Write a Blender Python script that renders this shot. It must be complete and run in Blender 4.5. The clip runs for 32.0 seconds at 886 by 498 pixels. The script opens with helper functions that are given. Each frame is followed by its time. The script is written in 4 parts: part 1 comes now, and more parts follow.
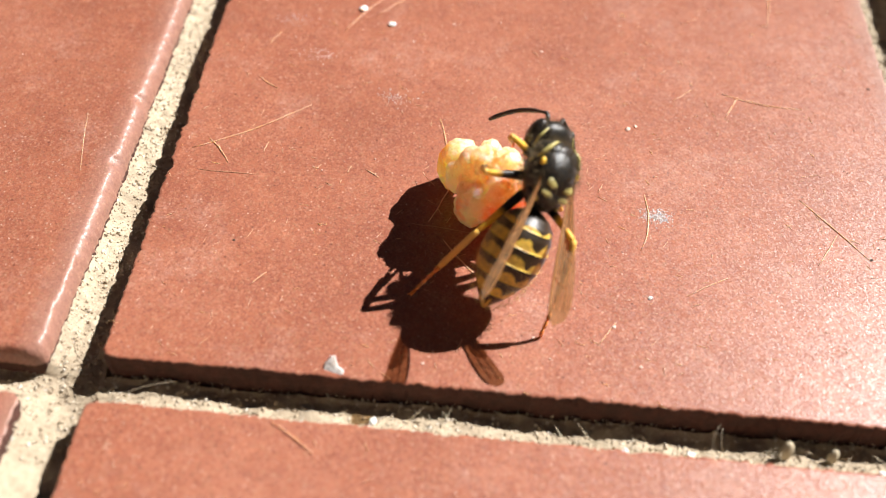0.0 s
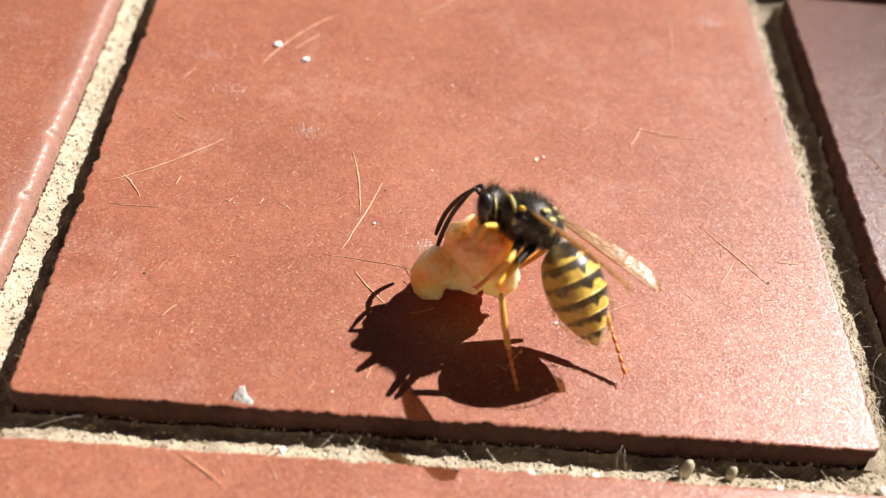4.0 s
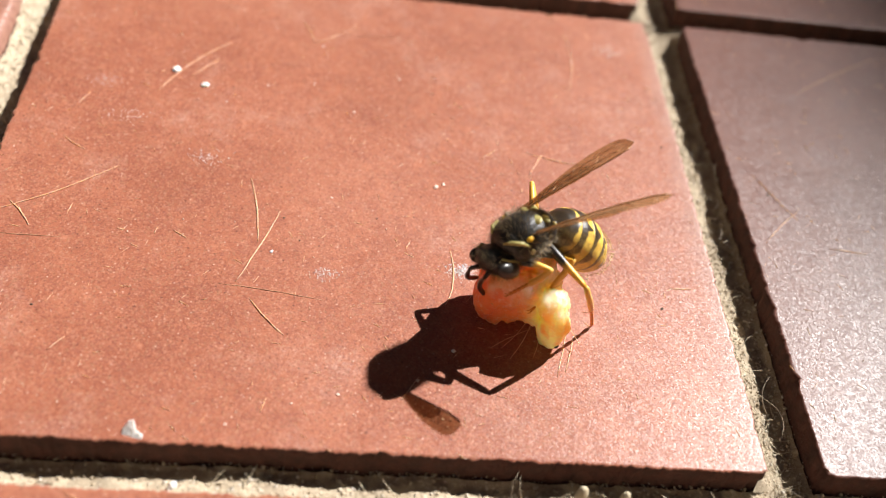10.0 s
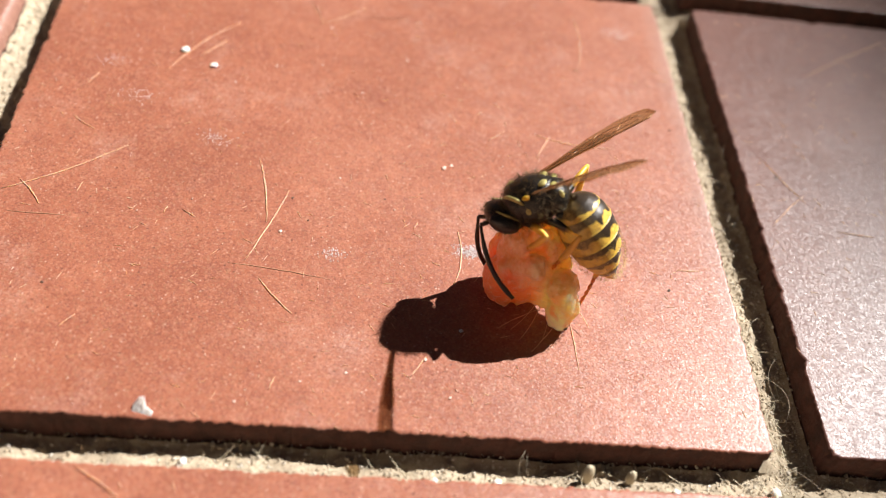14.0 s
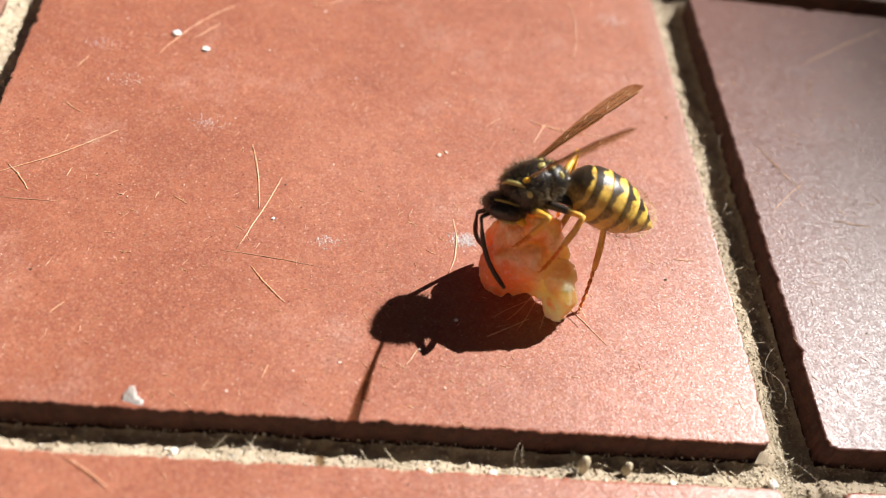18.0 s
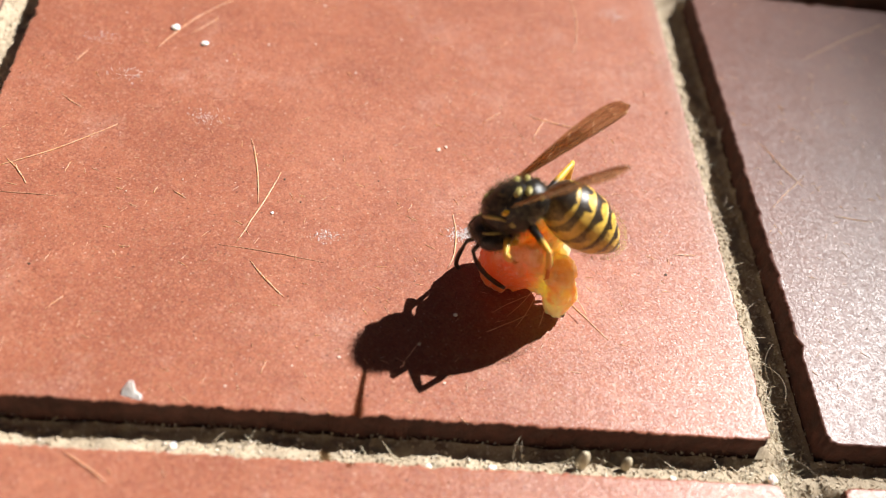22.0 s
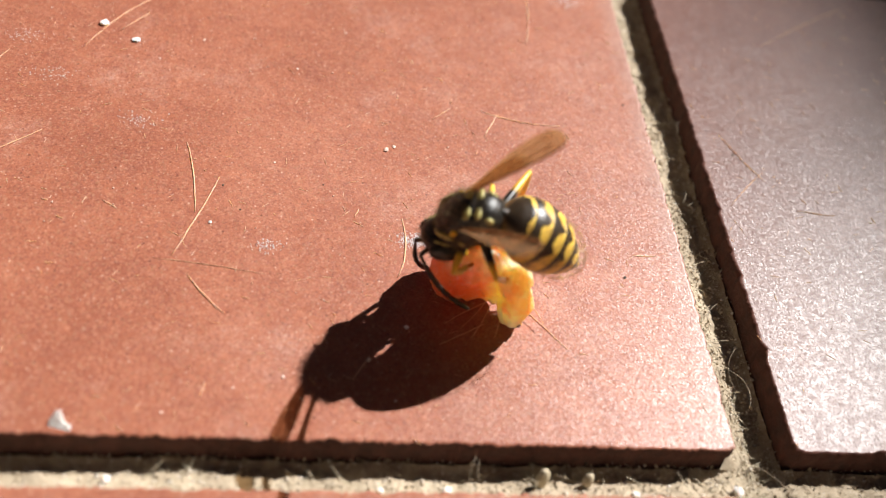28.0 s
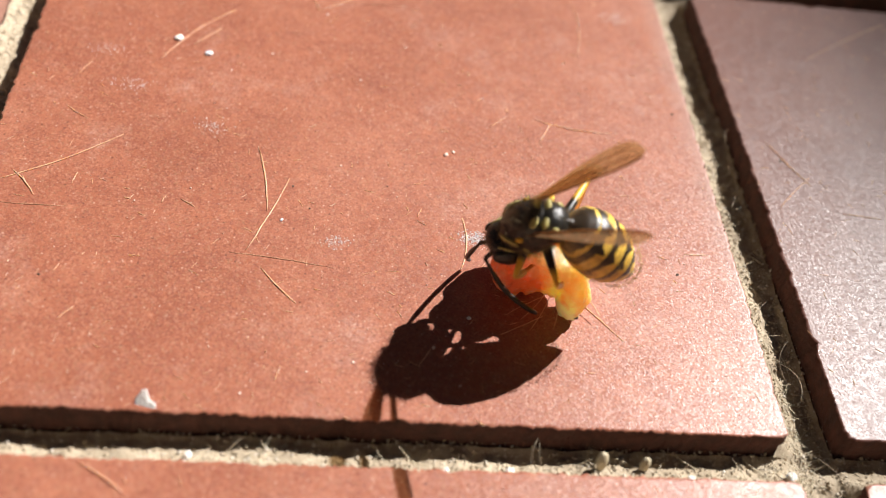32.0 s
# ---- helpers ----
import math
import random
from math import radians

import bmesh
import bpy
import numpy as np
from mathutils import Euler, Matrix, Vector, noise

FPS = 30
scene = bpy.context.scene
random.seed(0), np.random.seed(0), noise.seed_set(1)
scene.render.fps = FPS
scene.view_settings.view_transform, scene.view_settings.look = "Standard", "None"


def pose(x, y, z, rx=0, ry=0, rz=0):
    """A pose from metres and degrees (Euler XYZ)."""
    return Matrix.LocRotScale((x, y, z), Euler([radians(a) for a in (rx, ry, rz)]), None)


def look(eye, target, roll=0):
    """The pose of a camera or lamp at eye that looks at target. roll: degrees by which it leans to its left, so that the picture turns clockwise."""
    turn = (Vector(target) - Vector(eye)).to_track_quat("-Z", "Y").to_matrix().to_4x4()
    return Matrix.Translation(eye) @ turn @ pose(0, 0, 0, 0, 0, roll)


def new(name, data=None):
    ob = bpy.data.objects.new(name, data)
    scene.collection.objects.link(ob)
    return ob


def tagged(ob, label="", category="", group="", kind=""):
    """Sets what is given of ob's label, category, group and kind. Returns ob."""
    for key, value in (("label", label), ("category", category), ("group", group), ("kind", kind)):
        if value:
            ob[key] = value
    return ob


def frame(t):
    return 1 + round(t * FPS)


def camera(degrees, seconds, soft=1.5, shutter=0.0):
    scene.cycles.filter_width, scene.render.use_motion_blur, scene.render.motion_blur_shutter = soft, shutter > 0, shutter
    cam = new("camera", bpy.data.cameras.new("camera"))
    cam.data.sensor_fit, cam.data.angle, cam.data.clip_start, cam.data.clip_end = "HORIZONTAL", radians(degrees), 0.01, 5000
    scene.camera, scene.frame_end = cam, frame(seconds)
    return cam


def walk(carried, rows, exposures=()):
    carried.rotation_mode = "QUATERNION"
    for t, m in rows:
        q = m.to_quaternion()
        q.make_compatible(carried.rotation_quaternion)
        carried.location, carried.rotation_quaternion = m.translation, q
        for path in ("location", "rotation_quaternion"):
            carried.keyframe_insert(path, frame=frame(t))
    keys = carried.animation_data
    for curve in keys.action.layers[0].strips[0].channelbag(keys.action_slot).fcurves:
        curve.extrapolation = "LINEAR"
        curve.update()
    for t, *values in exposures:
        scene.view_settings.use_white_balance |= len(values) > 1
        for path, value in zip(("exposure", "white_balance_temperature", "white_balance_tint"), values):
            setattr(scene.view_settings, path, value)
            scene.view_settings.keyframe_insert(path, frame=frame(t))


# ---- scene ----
MM = 0.001

# the camera and its way
PATH = [
    (0, pose(0.02933, -0.04574, 0.07258, 39.91, -2.62, 4.57)),
    (0.5, pose(0.02836, -0.04587, 0.07260, 41.51, -3.93, 3.98)),
    (1, pose(0.02815, -0.04555, 0.07272, 41.62, -4.44, 3.79)),
    (1.5, pose(0.03136, -0.04572, 0.07342, 41.87, -4.51, 3.34)),
    (2, pose(0.03362, -0.04671, 0.07327, 42.11, -4.23, 1.45)),
    (2.5, pose(0.03675, -0.04706, 0.07393, 41.40, -1.75, 1.47)),
    (4.5, pose(0.03156, -0.04708, 0.07369, 42.13, -5.52, 1.61)),
    (5, pose(0.03218, -0.04755, 0.07358, 42.11, -5.94, 1.22)),
    (5.5, pose(0.03263, -0.04750, 0.07392, 41.95, -6.28, 0.80)),
    (6, pose(0.03369, -0.04778, 0.07320, 41.95, -7.09, -0.84)),
    (6.5, pose(0.03402, -0.04799, 0.07335, 42.03, -7.30, -1.50)),
    (7, pose(0.03456, -0.04740, 0.07326, 41.78, -7.47, -1.61)),
    (7.5, pose(0.03428, -0.04700, 0.07355, 41.54, -7.44, -1.49)),
    (8, pose(0.03551, -0.04600, 0.07508, 42.85, -7.52, -1.35)),
    (8.5, pose(0.03560, -0.04571, 0.07499, 43.29, -7.57, -1.49)),
    (9, pose(0.03523, -0.04604, 0.07512, 43.60, -7.57, -1.44)),
    (9.5, pose(0.03465, -0.04654, 0.07506, 43.53, -7.58, -1.42)),
    (10, pose(0.03472, -0.04638, 0.07458, 43.43, -7.54, -1.40)),
    (10.5, pose(0.03493, -0.04650, 0.07445, 43.18, -7.52, -1.28)),
    (11, pose(0.03475, -0.04669, 0.07434, 42.98, -7.59, -1.31)),
    (11.5, pose(0.03463, -0.04676, 0.07424, 42.89, -7.54, -1.26)),
    (12, pose(0.03471, -0.04664, 0.07428, 42.64, -7.47, -1.09)),
    (12.5, pose(0.03443, -0.04699, 0.07428, 42.59, -7.48, -1.10)),
    (13, pose(0.03440, -0.04695, 0.07445, 42.54, -7.58, -1.06)),
    (13.5, pose(0.03456, -0.04690, 0.07473, 42.47, -7.51, -0.94)),
    (14, pose(0.03443, -0.04702, 0.07440, 42.60, -7.54, -0.99)),
    (14.5, pose(0.03467, -0.04678, 0.07423, 42.58, -7.57, -0.97)),
    (16.5, pose(0.03451, -0.04634, 0.07392, 42.12, -7.92, -1.20)),
    (17, pose(0.03443, -0.04620, 0.07395, 41.93, -7.97, -1.14)),
    (17.5, pose(0.03439, -0.04610, 0.07373, 41.90, -7.94, -1.14)),
    (18, pose(0.03416, -0.04608, 0.07367, 41.82, -8.07, -1.17)),
    (18.5, pose(0.03424, -0.04623, 0.07361, 41.80, -8.04, -1.15)),
    (19, pose(0.03424, -0.04613, 0.07333, 41.86, -8.13, -1.19)),
    (19.5, pose(0.03406, -0.04610, 0.07333, 41.86, -8.23, -1.30)),
    (20, pose(0.03413, -0.04601, 0.07345, 41.71, -8.22, -1.22)),
    (20.5, pose(0.03415, -0.04613, 0.07330, 41.86, -8.21, -1.24)),
    (21, pose(0.03427, -0.04606, 0.07365, 41.65, -8.12, -1.19)),
    (21.5, pose(0.03414, -0.04615, 0.07328, 41.73, -8.10, -1.16)),
    (22, pose(0.03424, -0.04600, 0.07344, 41.58, -8.10, -1.13)),
    (22.5, pose(0.03429, -0.04608, 0.07342, 41.69, -8.10, -1.17)),
    (23, pose(0.03424, -0.04609, 0.07337, 41.79, -8.16, -1.22)),
    (23.5, pose(0.03416, -0.04607, 0.07335, 41.86, -8.14, -1.17)),
    (24, pose(0.03410, -0.04565, 0.07361, 41.66, -8.20, -1.20)),
    (24.5, pose(0.03418, -0.04571, 0.07343, 41.76, -8.22, -1.30)),
    (25, pose(0.03408, -0.04472, 0.07365, 41.76, -8.45, -1.44)),
    (25.5, pose(0.03539, -0.03994, 0.07253, 41.89, -8.99, -2.52)),
    (27.5, pose(0.03520, -0.04101, 0.07209, 40.78, -9.23, -3.77)),
    (28, pose(0.03544, -0.04083, 0.07174, 40.71, -9.10, -3.62)),
    (28.5, pose(0.03528, -0.04112, 0.07178, 40.74, -9.14, -3.66)),
    (29, pose(0.03527, -0.04104, 0.07194, 40.55, -9.12, -3.56)),
    (29.5, pose(0.03520, -0.04123, 0.07160, 40.71, -9.14, -3.58)),
    (30, pose(0.03520, -0.04082, 0.07148, 40.51, -9.07, -3.48)),
    (30.5, pose(0.03516, -0.04080, 0.07132, 40.09, -8.97, -3.38)),
    (31, pose(0.03513, -0.04089, 0.07138, 39.90, -8.91, -3.31)),
    (31.5, pose(0.03382, -0.04270, 0.07206, 40.16, -9.01, -3.45)),
    (32, pose(0.03265, -0.04660, 0.07197, 42.71, -7.67, -2.22)),
]

cam = camera(47.2, 32.0, soft=1.12)
walk(cam, PATH, exposures=((0, 1.03), (5, 1.03), (12, 1.04), (14, 1.06), (18, 1.0), (24, 1.02), (28, 0.93), (32, 0.95)))
cam.data.dof.use_dof, cam.data.dof.focus_distance, cam.data.dof.aperture_fstop = True, 0.098, 20.0

# daylight: a clear sky and one low sun
SUN = Vector((math.cos(radians(37)), math.sin(radians(37)), math.tan(radians(43)))).normalized()
world = bpy.data.worlds.new("sky")
scene.world = world
world.use_nodes = True
sky = world.node_tree.nodes.new("ShaderNodeTexSky")
sky.sky_type, sky.sun_disc = "NISHITA", False
sky.sun_elevation, sky.sun_rotation = radians(43), radians(53)
background = world.node_tree.nodes["Background"]
background.inputs["Strength"].default_value = 0.0045
world.node_tree.links.new(sky.outputs[0], background.inputs["Color"])
lamp = bpy.data.lights.new("sun", "SUN")
lamp.energy, lamp.angle, lamp.color = 5.0, radians(0.53), (1.0, 0.97, 0.942)
sun = new("sun", lamp)
sun.matrix_world = look(SUN * 3, (0, 0, 0))


# ---- materials ----
TILE_X, TILE_Y, PITCH_X, PITCH_Y = 75.0, 69.7, 80.3, 73.9


class Nodes:
    """A small writer for node materials."""

    def __init__(self, name):
        self.mat = bpy.data.materials.new(name)
        self.mat.use_nodes = True
        self.tree = self.mat.node_tree
        self.bsdf = self.tree.nodes["Principled BSDF"]
        self.out = self.tree.nodes["Material Output"]

    def put(self, socket, value):
        if isinstance(value, bpy.types.NodeSocket):
            self.tree.links.new(value, socket)
        else:
            if socket.type == "RGBA" and len(value) == 3:
                value = (*value, 1)
            socket.default_value = value

    def add(self, kind, outs=0, settings=None, **inputs):
        node = self.tree.nodes.new(kind)
        if settings:
            settings(node)
        for key, value in inputs.items():
            self.put(node.inputs[key.replace("_", " ")], value)
        return node.outputs[outs]

    def math(self, op, a, b=0.0, c=0.0):
        node = self.tree.nodes.new("ShaderNodeMath")
        node.operation = op
        for socket, value in zip(node.inputs, (a, b, c)):
            self.put(socket, value)
        return node.outputs[0]

    def coords(self, spread=True):
        at = self.add("ShaderNodeTexCoord", "Object")
        if not spread:
            return at
        luck = self.add("ShaderNodeObjectInfo", "Random")
        node = self.tree.nodes.new("ShaderNodeVectorMath")
        node.operation = "ADD"
        self.put(node.inputs[0], at)
        self.put(node.inputs[1], self.add("ShaderNodeCombineXYZ", 0, X=luck, Y=self.math("MULTIPLY", luck, 3.7), Z=luck))
        return node.outputs[0]

    def noise(self, at, scale, detail=3.0, rough=0.55, lac=2.0):
        return self.add("ShaderNodeTexNoise", 0, Vector=at, Scale=scale, Detail=detail, Roughness=rough, Lacunarity=lac)

    def cells(self, at, scale, out="Distance"):
        return self.add("ShaderNodeTexVoronoi", out, Vector=at, Scale=scale)

    def ramp(self, fac, *stops):
        node = self.tree.nodes.new("ShaderNodeValToRGB")
        band = node.color_ramp.elements
        while len(band) < len(stops):
            band.new(0.5)
        for e, (at, value) in zip(band, stops):
            e.position = at
            e.color = (value, value, value, 1) if isinstance(value, (int, float)) else (*value, 1)
        self.put(node.inputs[0], fac)
        return node.outputs[0]

    def mix(self, fac, a, b, how="MIX"):
        node = self.tree.nodes.new("ShaderNodeMix")
        node.data_type, node.blend_type = "RGBA", how
        self.put(node.inputs[0], fac)
        for socket, value in ((node.inputs[6], a), (node.inputs[7], b)):
            self.put(socket, (*value, 1) if isinstance(value, tuple) and len(value) == 3 else value)
        return node.outputs[2]

    def bump(self, height, strength, distance, below=None):
        node = self.tree.nodes.new("ShaderNodeBump")
        self.put(node.inputs["Height"], height)
        node.inputs["Strength"].default_value, node.inputs["Distance"].default_value = strength, distance
        if below:
            self.put(node.inputs["Normal"], below)
        return node.outputs[0]

    def done(self, **inputs):
        for key, value in inputs.items():
            self.put(self.bsdf.inputs[key.replace("_", " ")], value)
        return self.mat


def tile_material():
    n = Nodes("fired clay")
    at = n.coords()
    wide = n.noise(at, 55, 4, 0.6)
    mid = n.noise(at, 420, 4, 0.65)
    fine = n.noise(at, 3200, 2, 0.6)
    col = n.ramp(wide, (0.3, (0.275, 0.09, 0.05)), (0.52, (0.34, 0.118, 0.066)), (0.72, (0.385, 0.147, 0.088)))
    col = n.mix(n.ramp(mid, (0.35, 0.0), (0.7, 0.5)), col, (0.22, 0.066, 0.042))
    col = n.mix(n.ramp(n.noise(at, 800, 3, 0.7), (0.56, 0.0), (0.72, 0.5)), col, (0.45, 0.17, 0.095))
    # pale limy film, dark pores and light grit in the clay
    film = n.math("MULTIPLY", n.ramp(n.noise(at, 120, 6, 0.75), (0.52, 0.0), (0.75, 0.9)), n.ramp(fine, (0.4, 0.1), (0.65, 0.55)))
    col = n.mix(film, col, (0.58, 0.4, 0.33))
    col = n.mix(n.ramp(n.noise(at, 3800, 3, 0.7), (0.36, 0.5), (0.5, 0.0)), col, (0.14, 0.042, 0.028))
    col = n.mix(n.ramp(n.noise(at, 4600, 2, 0.7), (0.56, 0.0), (0.7, 0.45)), col, (0.54, 0.24, 0.15))
    col = n.mix(n.ramp(n.cells(at, 1150), (0.05, 0.6), (0.14, 0.0)), col, (0.66, 0.44, 0.34))
    col = n.mix(n.ramp(n.cells(at, 700), (0.05, 0.7), (0.11, 0.0)), col, (0.09, 0.03, 0.02))
    # sand dust rubbed into the rim of the tile
    place = n.add("ShaderNodeSeparateXYZ", 0, Vector=n.coords(False)).node
    rim = n.math("SUBTRACT", TILE_X * MM, place.outputs[0])
    rim = n.math("ADD", n.math("MULTIPLY", rim, 400.0), n.math("SUBTRACT", n.noise(at, 260, 5, 0.7), 0.5))
    col = n.mix(n.ramp(rim, (0.0, 0.5), (0.35, 0.3), (1.2, 0.0)), col, (0.34, 0.22, 0.18))
    # single grains of quartz, grog and iron in the clay, each of its own tint
    tint = n.cells(at, 5200, "Color")
    hue = n.add("ShaderNodeSeparateColor", 0, Color=tint).node
    col = n.mix(n.ramp(hue.outputs[0], (0.0, 0.3), (0.3, 0.0)), col, (0.2, 0.07, 0.06))
    col = n.mix(n.ramp(hue.outputs[1], (0.8, 0.0), (1.0, 0.3)), col, (0.56, 0.3, 0.2))
    col = n.mix(n.ramp(hue.outputs[2], (0.8, 0.0), (1.0, 0.3)), col, (0.3, 0.18, 0.1))
    # the grains lie tilted every way, so that some of them glint
    lean = n.tree.nodes.new("ShaderNodeVectorMath")
    lean.operation = "SUBTRACT"
    n.put(lean.inputs[0], n.cells(at, 10500, "Color"))
    lean.inputs[1].default_value = (0.5, 0.5, 0.5)
    tilt = n.tree.nodes.new("ShaderNodeVectorMath")
    tilt.operation = "MULTIPLY_ADD"
    n.put(tilt.inputs[0], lean.outputs[0])
    tilt.inputs[1].default_value = (0.18, 0.18, 0.0)
    n.put(tilt.inputs[2], n.bump(n.noise(at, 2600, 3, 0.7), 0.35, 0.00005))
    unit = n.tree.nodes.new("ShaderNodeVectorMath")
    unit.operation = "NORMALIZE"
    n.put(unit.inputs[0], tilt.outputs[0])
    rough = n.ramp(n.noise(at, 1200, 3, 0.7), (0.3, 0.33), (0.7, 0.47))
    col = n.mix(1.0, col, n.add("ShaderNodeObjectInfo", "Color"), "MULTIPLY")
    return n.done(Base_Color=col, Roughness=rough, Specular_IOR_Level=0.44, Normal=unit.outputs[0])


def grout_material(dark=1.0):
    n = Nodes("sandy mortar")
    at = n.coords(False)
    luck = n.add("ShaderNodeNewGeometry", "Random Per Island")
    col = n.ramp(n.noise(at, 900, 5, 0.75), (0.3, (0.3, 0.235, 0.16)), (0.5, (0.46, 0.375, 0.265)), (0.7, (0.6, 0.51, 0.38)))
    col = n.mix(n.ramp(luck, (0.0, 0.0), (0.5, 0.25), (0.9, 0.5), (1.0, 0.8)), col, n.ramp(luck, (0.2, (0.25, 0.18, 0.12)), (0.5, (0.6, 0.51, 0.38)), (1.0, (0.85, 0.8, 0.72))))
    col = n.mix(n.ramp(n.noise(at, 90, 3, 0.6), (0.42, 0.0), (0.7, 0.45)), col, (0.2, 0.15, 0.1))
    relief = n.bump(n.noise(at, 2600, 4, 0.7), 0.6, 0.00014)
    return n.done(Base_Color=col, Roughness=0.85, Specular_IOR_Level=0.3, Normal=relief)


def plain(name, colour, rough=0.5, other=None, scale=800, spec=0.5, relief=0.0, **more):
    n = Nodes(name)
    at = n.coords()
    col = n.mix(n.ramp(n.noise(at, scale, 4, 0.65), (0.35, 0.0), (0.68, 1.0)), colour, other or tuple(c * 0.6 for c in colour))
    if relief:
        more["Normal"] = n.bump(n.noise(at, scale * 2.5, 3, 0.6), 0.6, relief)
    return n.done(Base_Color=col, Roughness=rough, Specular_IOR_Level=spec, **more)


def flesh_material():
    """Moist, see-through flesh: a pink end, cream and orange in the middle, a yellow tip and tan, dried upper lumps."""
    n = Nodes("moist pink and yellow flesh")
    at = n.coords(False)
    node = n.add("ShaderNodeSeparateXYZ", 0, Vector=at).node
    x, y, z = (n.math("MULTIPLY", node.outputs[i], 1000) for i in range(3))
    wob = n.math("MULTIPLY", n.math("SUBTRACT", n.noise(at, 420, 3, 0.6), 0.5), 2.6)
    run = n.math("ADD", x, wob)
    col = n.ramp(n.math("MULTIPLY_ADD", run, 0.1, 0.5), (0.2, (0.97, 0.2, 0.085)), (0.36, (0.98, 0.25, 0.1)), (0.5, (0.98, 0.45, 0.16)), (0.62, (0.98, 0.76, 0.32)), (0.76, (0.99, 0.86, 0.45)), (0.88, (0.98, 0.74, 0.24)))
    # whitish fat, orange clefts
    cell = n.cells(at, 240)
    right = n.ramp(n.math("MULTIPLY_ADD", run, 0.1, 0.5), (0.4, 0.0), (0.52, 1.0))
    col = n.mix(n.math("MULTIPLY", right, n.ramp(cell, (0.15, 0.45), (0.5, 0.0))), col, (0.99, 0.93, 0.72))
    col = n.mix(n.ramp(cell, (0.5, 0.0), (0.8, 0.8)), col, (0.97, 0.26, 0.07))
    col = n.mix(n.ramp(n.noise(at, 300, 3, 0.6), (0.56, 0.0), (0.68, 0.7)), col, (0.97, 0.27, 0.1))
    tan = n.ramp(n.math("MULTIPLY", n.math("ADD", z, wob), 0.1), (0.45, 0.0), (0.62, 0.75))
    col = n.mix(tan, col, n.ramp(n.noise(at, 900, 3, 0.6), (0.35, (0.72, 0.42, 0.2)), (0.65, (0.92, 0.7, 0.45))))
    fibre = n.noise(at, 1900, 4, 0.65)
    col = n.mix(n.ramp(fibre, (0.55, 0.0), (0.75, 0.4)), col, (0.99, 0.93, 0.78))
    col = n.mix(n.ramp(n.noise(at, 1300, 2, 0.6), (0.68, 0.0), (0.74, 0.5)), col, (0.6, 0.24, 0.08))
    relief = n.bump(cell, 0.35, -0.0006)
    relief = n.bump(fibre, 0.6, 0.0003, relief)
    return n.done(Base_Color=col, Roughness=n.ramp(n.noise(at, 1100, 2, 0.5), (0.4, 0.28), (0.6, 0.55)), Subsurface_Weight=1.0, Subsurface_Radius=(1.0, 0.62, 0.34), Subsurface_Scale=0.011, Normal=relief, Coat_Weight=0.2, Coat_Roughness=0.2)


def abdomen_material():
    """Yellow bands behind black ones: a dark wedge along the back, free dark spots beside it, pale worn flanks."""
    n = Nodes("banded abdomen shell")
    at = n.coords(False)
    node = n.add("ShaderNodeSeparateXYZ", 0, Vector=at).node
    x, y, z = (n.math("MULTIPLY", node.outputs[i], 1000) for i in range(3))
    turn = n.math("ABSOLUTE", n.math("ARCTAN2", y, n.math("ADD", z, 0.1)))
    wav = n.math("MULTIPLY", n.math("SUBTRACT", n.noise(at, 900, 3, 0.6), 0.5), 0.8)
    s = n.math("MULTIPLY", x, -0.9346)
    phase = n.math("FRACT", n.math("DIVIDE", s, 1.5333))
    # how far back the black reaches in each ring, round the body from the back (0) to the belly (pi)
    reach = n.ramp(n.math("DIVIDE", turn, math.pi), (0.0, 0.84), (0.07, 0.5), (0.13, 0.3), (0.2, 0.36), (0.26, 0.66), (0.32, 0.34), (0.45, 0.24), (0.56, 0.42), (0.66, 0.2), (1.0, 0.3))
    reach = n.math("ADD", reach, n.ramp(n.math("DIVIDE", s, 9.2), (0.11, 0.5), (0.165, 0.05), (0.55, 0.0), (0.8, -0.16), (1.0, -0.3)))
    gold = n.math("DIVIDE", n.math("SUBTRACT", n.math("ADD", phase, wav), reach), 0.12)
    shade = n.noise(at, 1500, 3, 0.6)
    yellow = n.ramp(shade, (0.3, (0.8, 0.56, 0.1)), (0.5, (0.7, 0.45, 0.07)), (0.68, (0.42, 0.24, 0.05)))
    col = n.mix(n.ramp(gold, (0.0, 0.0), (1.0, 1.0)), (0.03, 0.018, 0.009), yellow)
    # the flanks are paler and dusty
    dusty = n.math("MULTIPLY", n.ramp(n.math("DIVIDE", turn, math.pi), (0.3, 0.0), (0.55, 0.55)), n.ramp(n.noise(at, 2600, 3, 0.7), (0.35, 0.3), (0.65, 1.0)))
    col = n.mix(dusty, col, (0.56, 0.38, 0.13))
    relief = n.bump(n.noise(at, 6000, 2, 0.6), 0.4, 0.00006)
    return n.done(Base_Color=col, Roughness=0.4, Specular_IOR_Level=0.5, Normal=relief, Subsurface_Weight=0.12, Subsurface_Radius=(1, 0.6, 0.15), Subsurface_Scale=0.0006)


def limb_material(name, near, far, at_mm, soft_mm):
    """A leg shell that turns from one colour to the other along its length."""
    n = Nodes(name)
    at = n.coords(False)
    node = n.add("ShaderNodeSeparateXYZ", 0, Vector=at).node
    x = n.math("MULTIPLY", node.outputs[0], 1000)
    fac = n.math("DIVIDE", n.math("SUBTRACT", x, at_mm), soft_mm)
    col = n.mix(n.ramp(fac, (0.0, 0.0), (1.0, 1.0)), near, far)
    return n.done(Base_Color=col, Roughness=0.4, Subsurface_Weight=0.15, Subsurface_Radius=(1, 0.5, 0.1), Subsurface_Scale=0.0004)


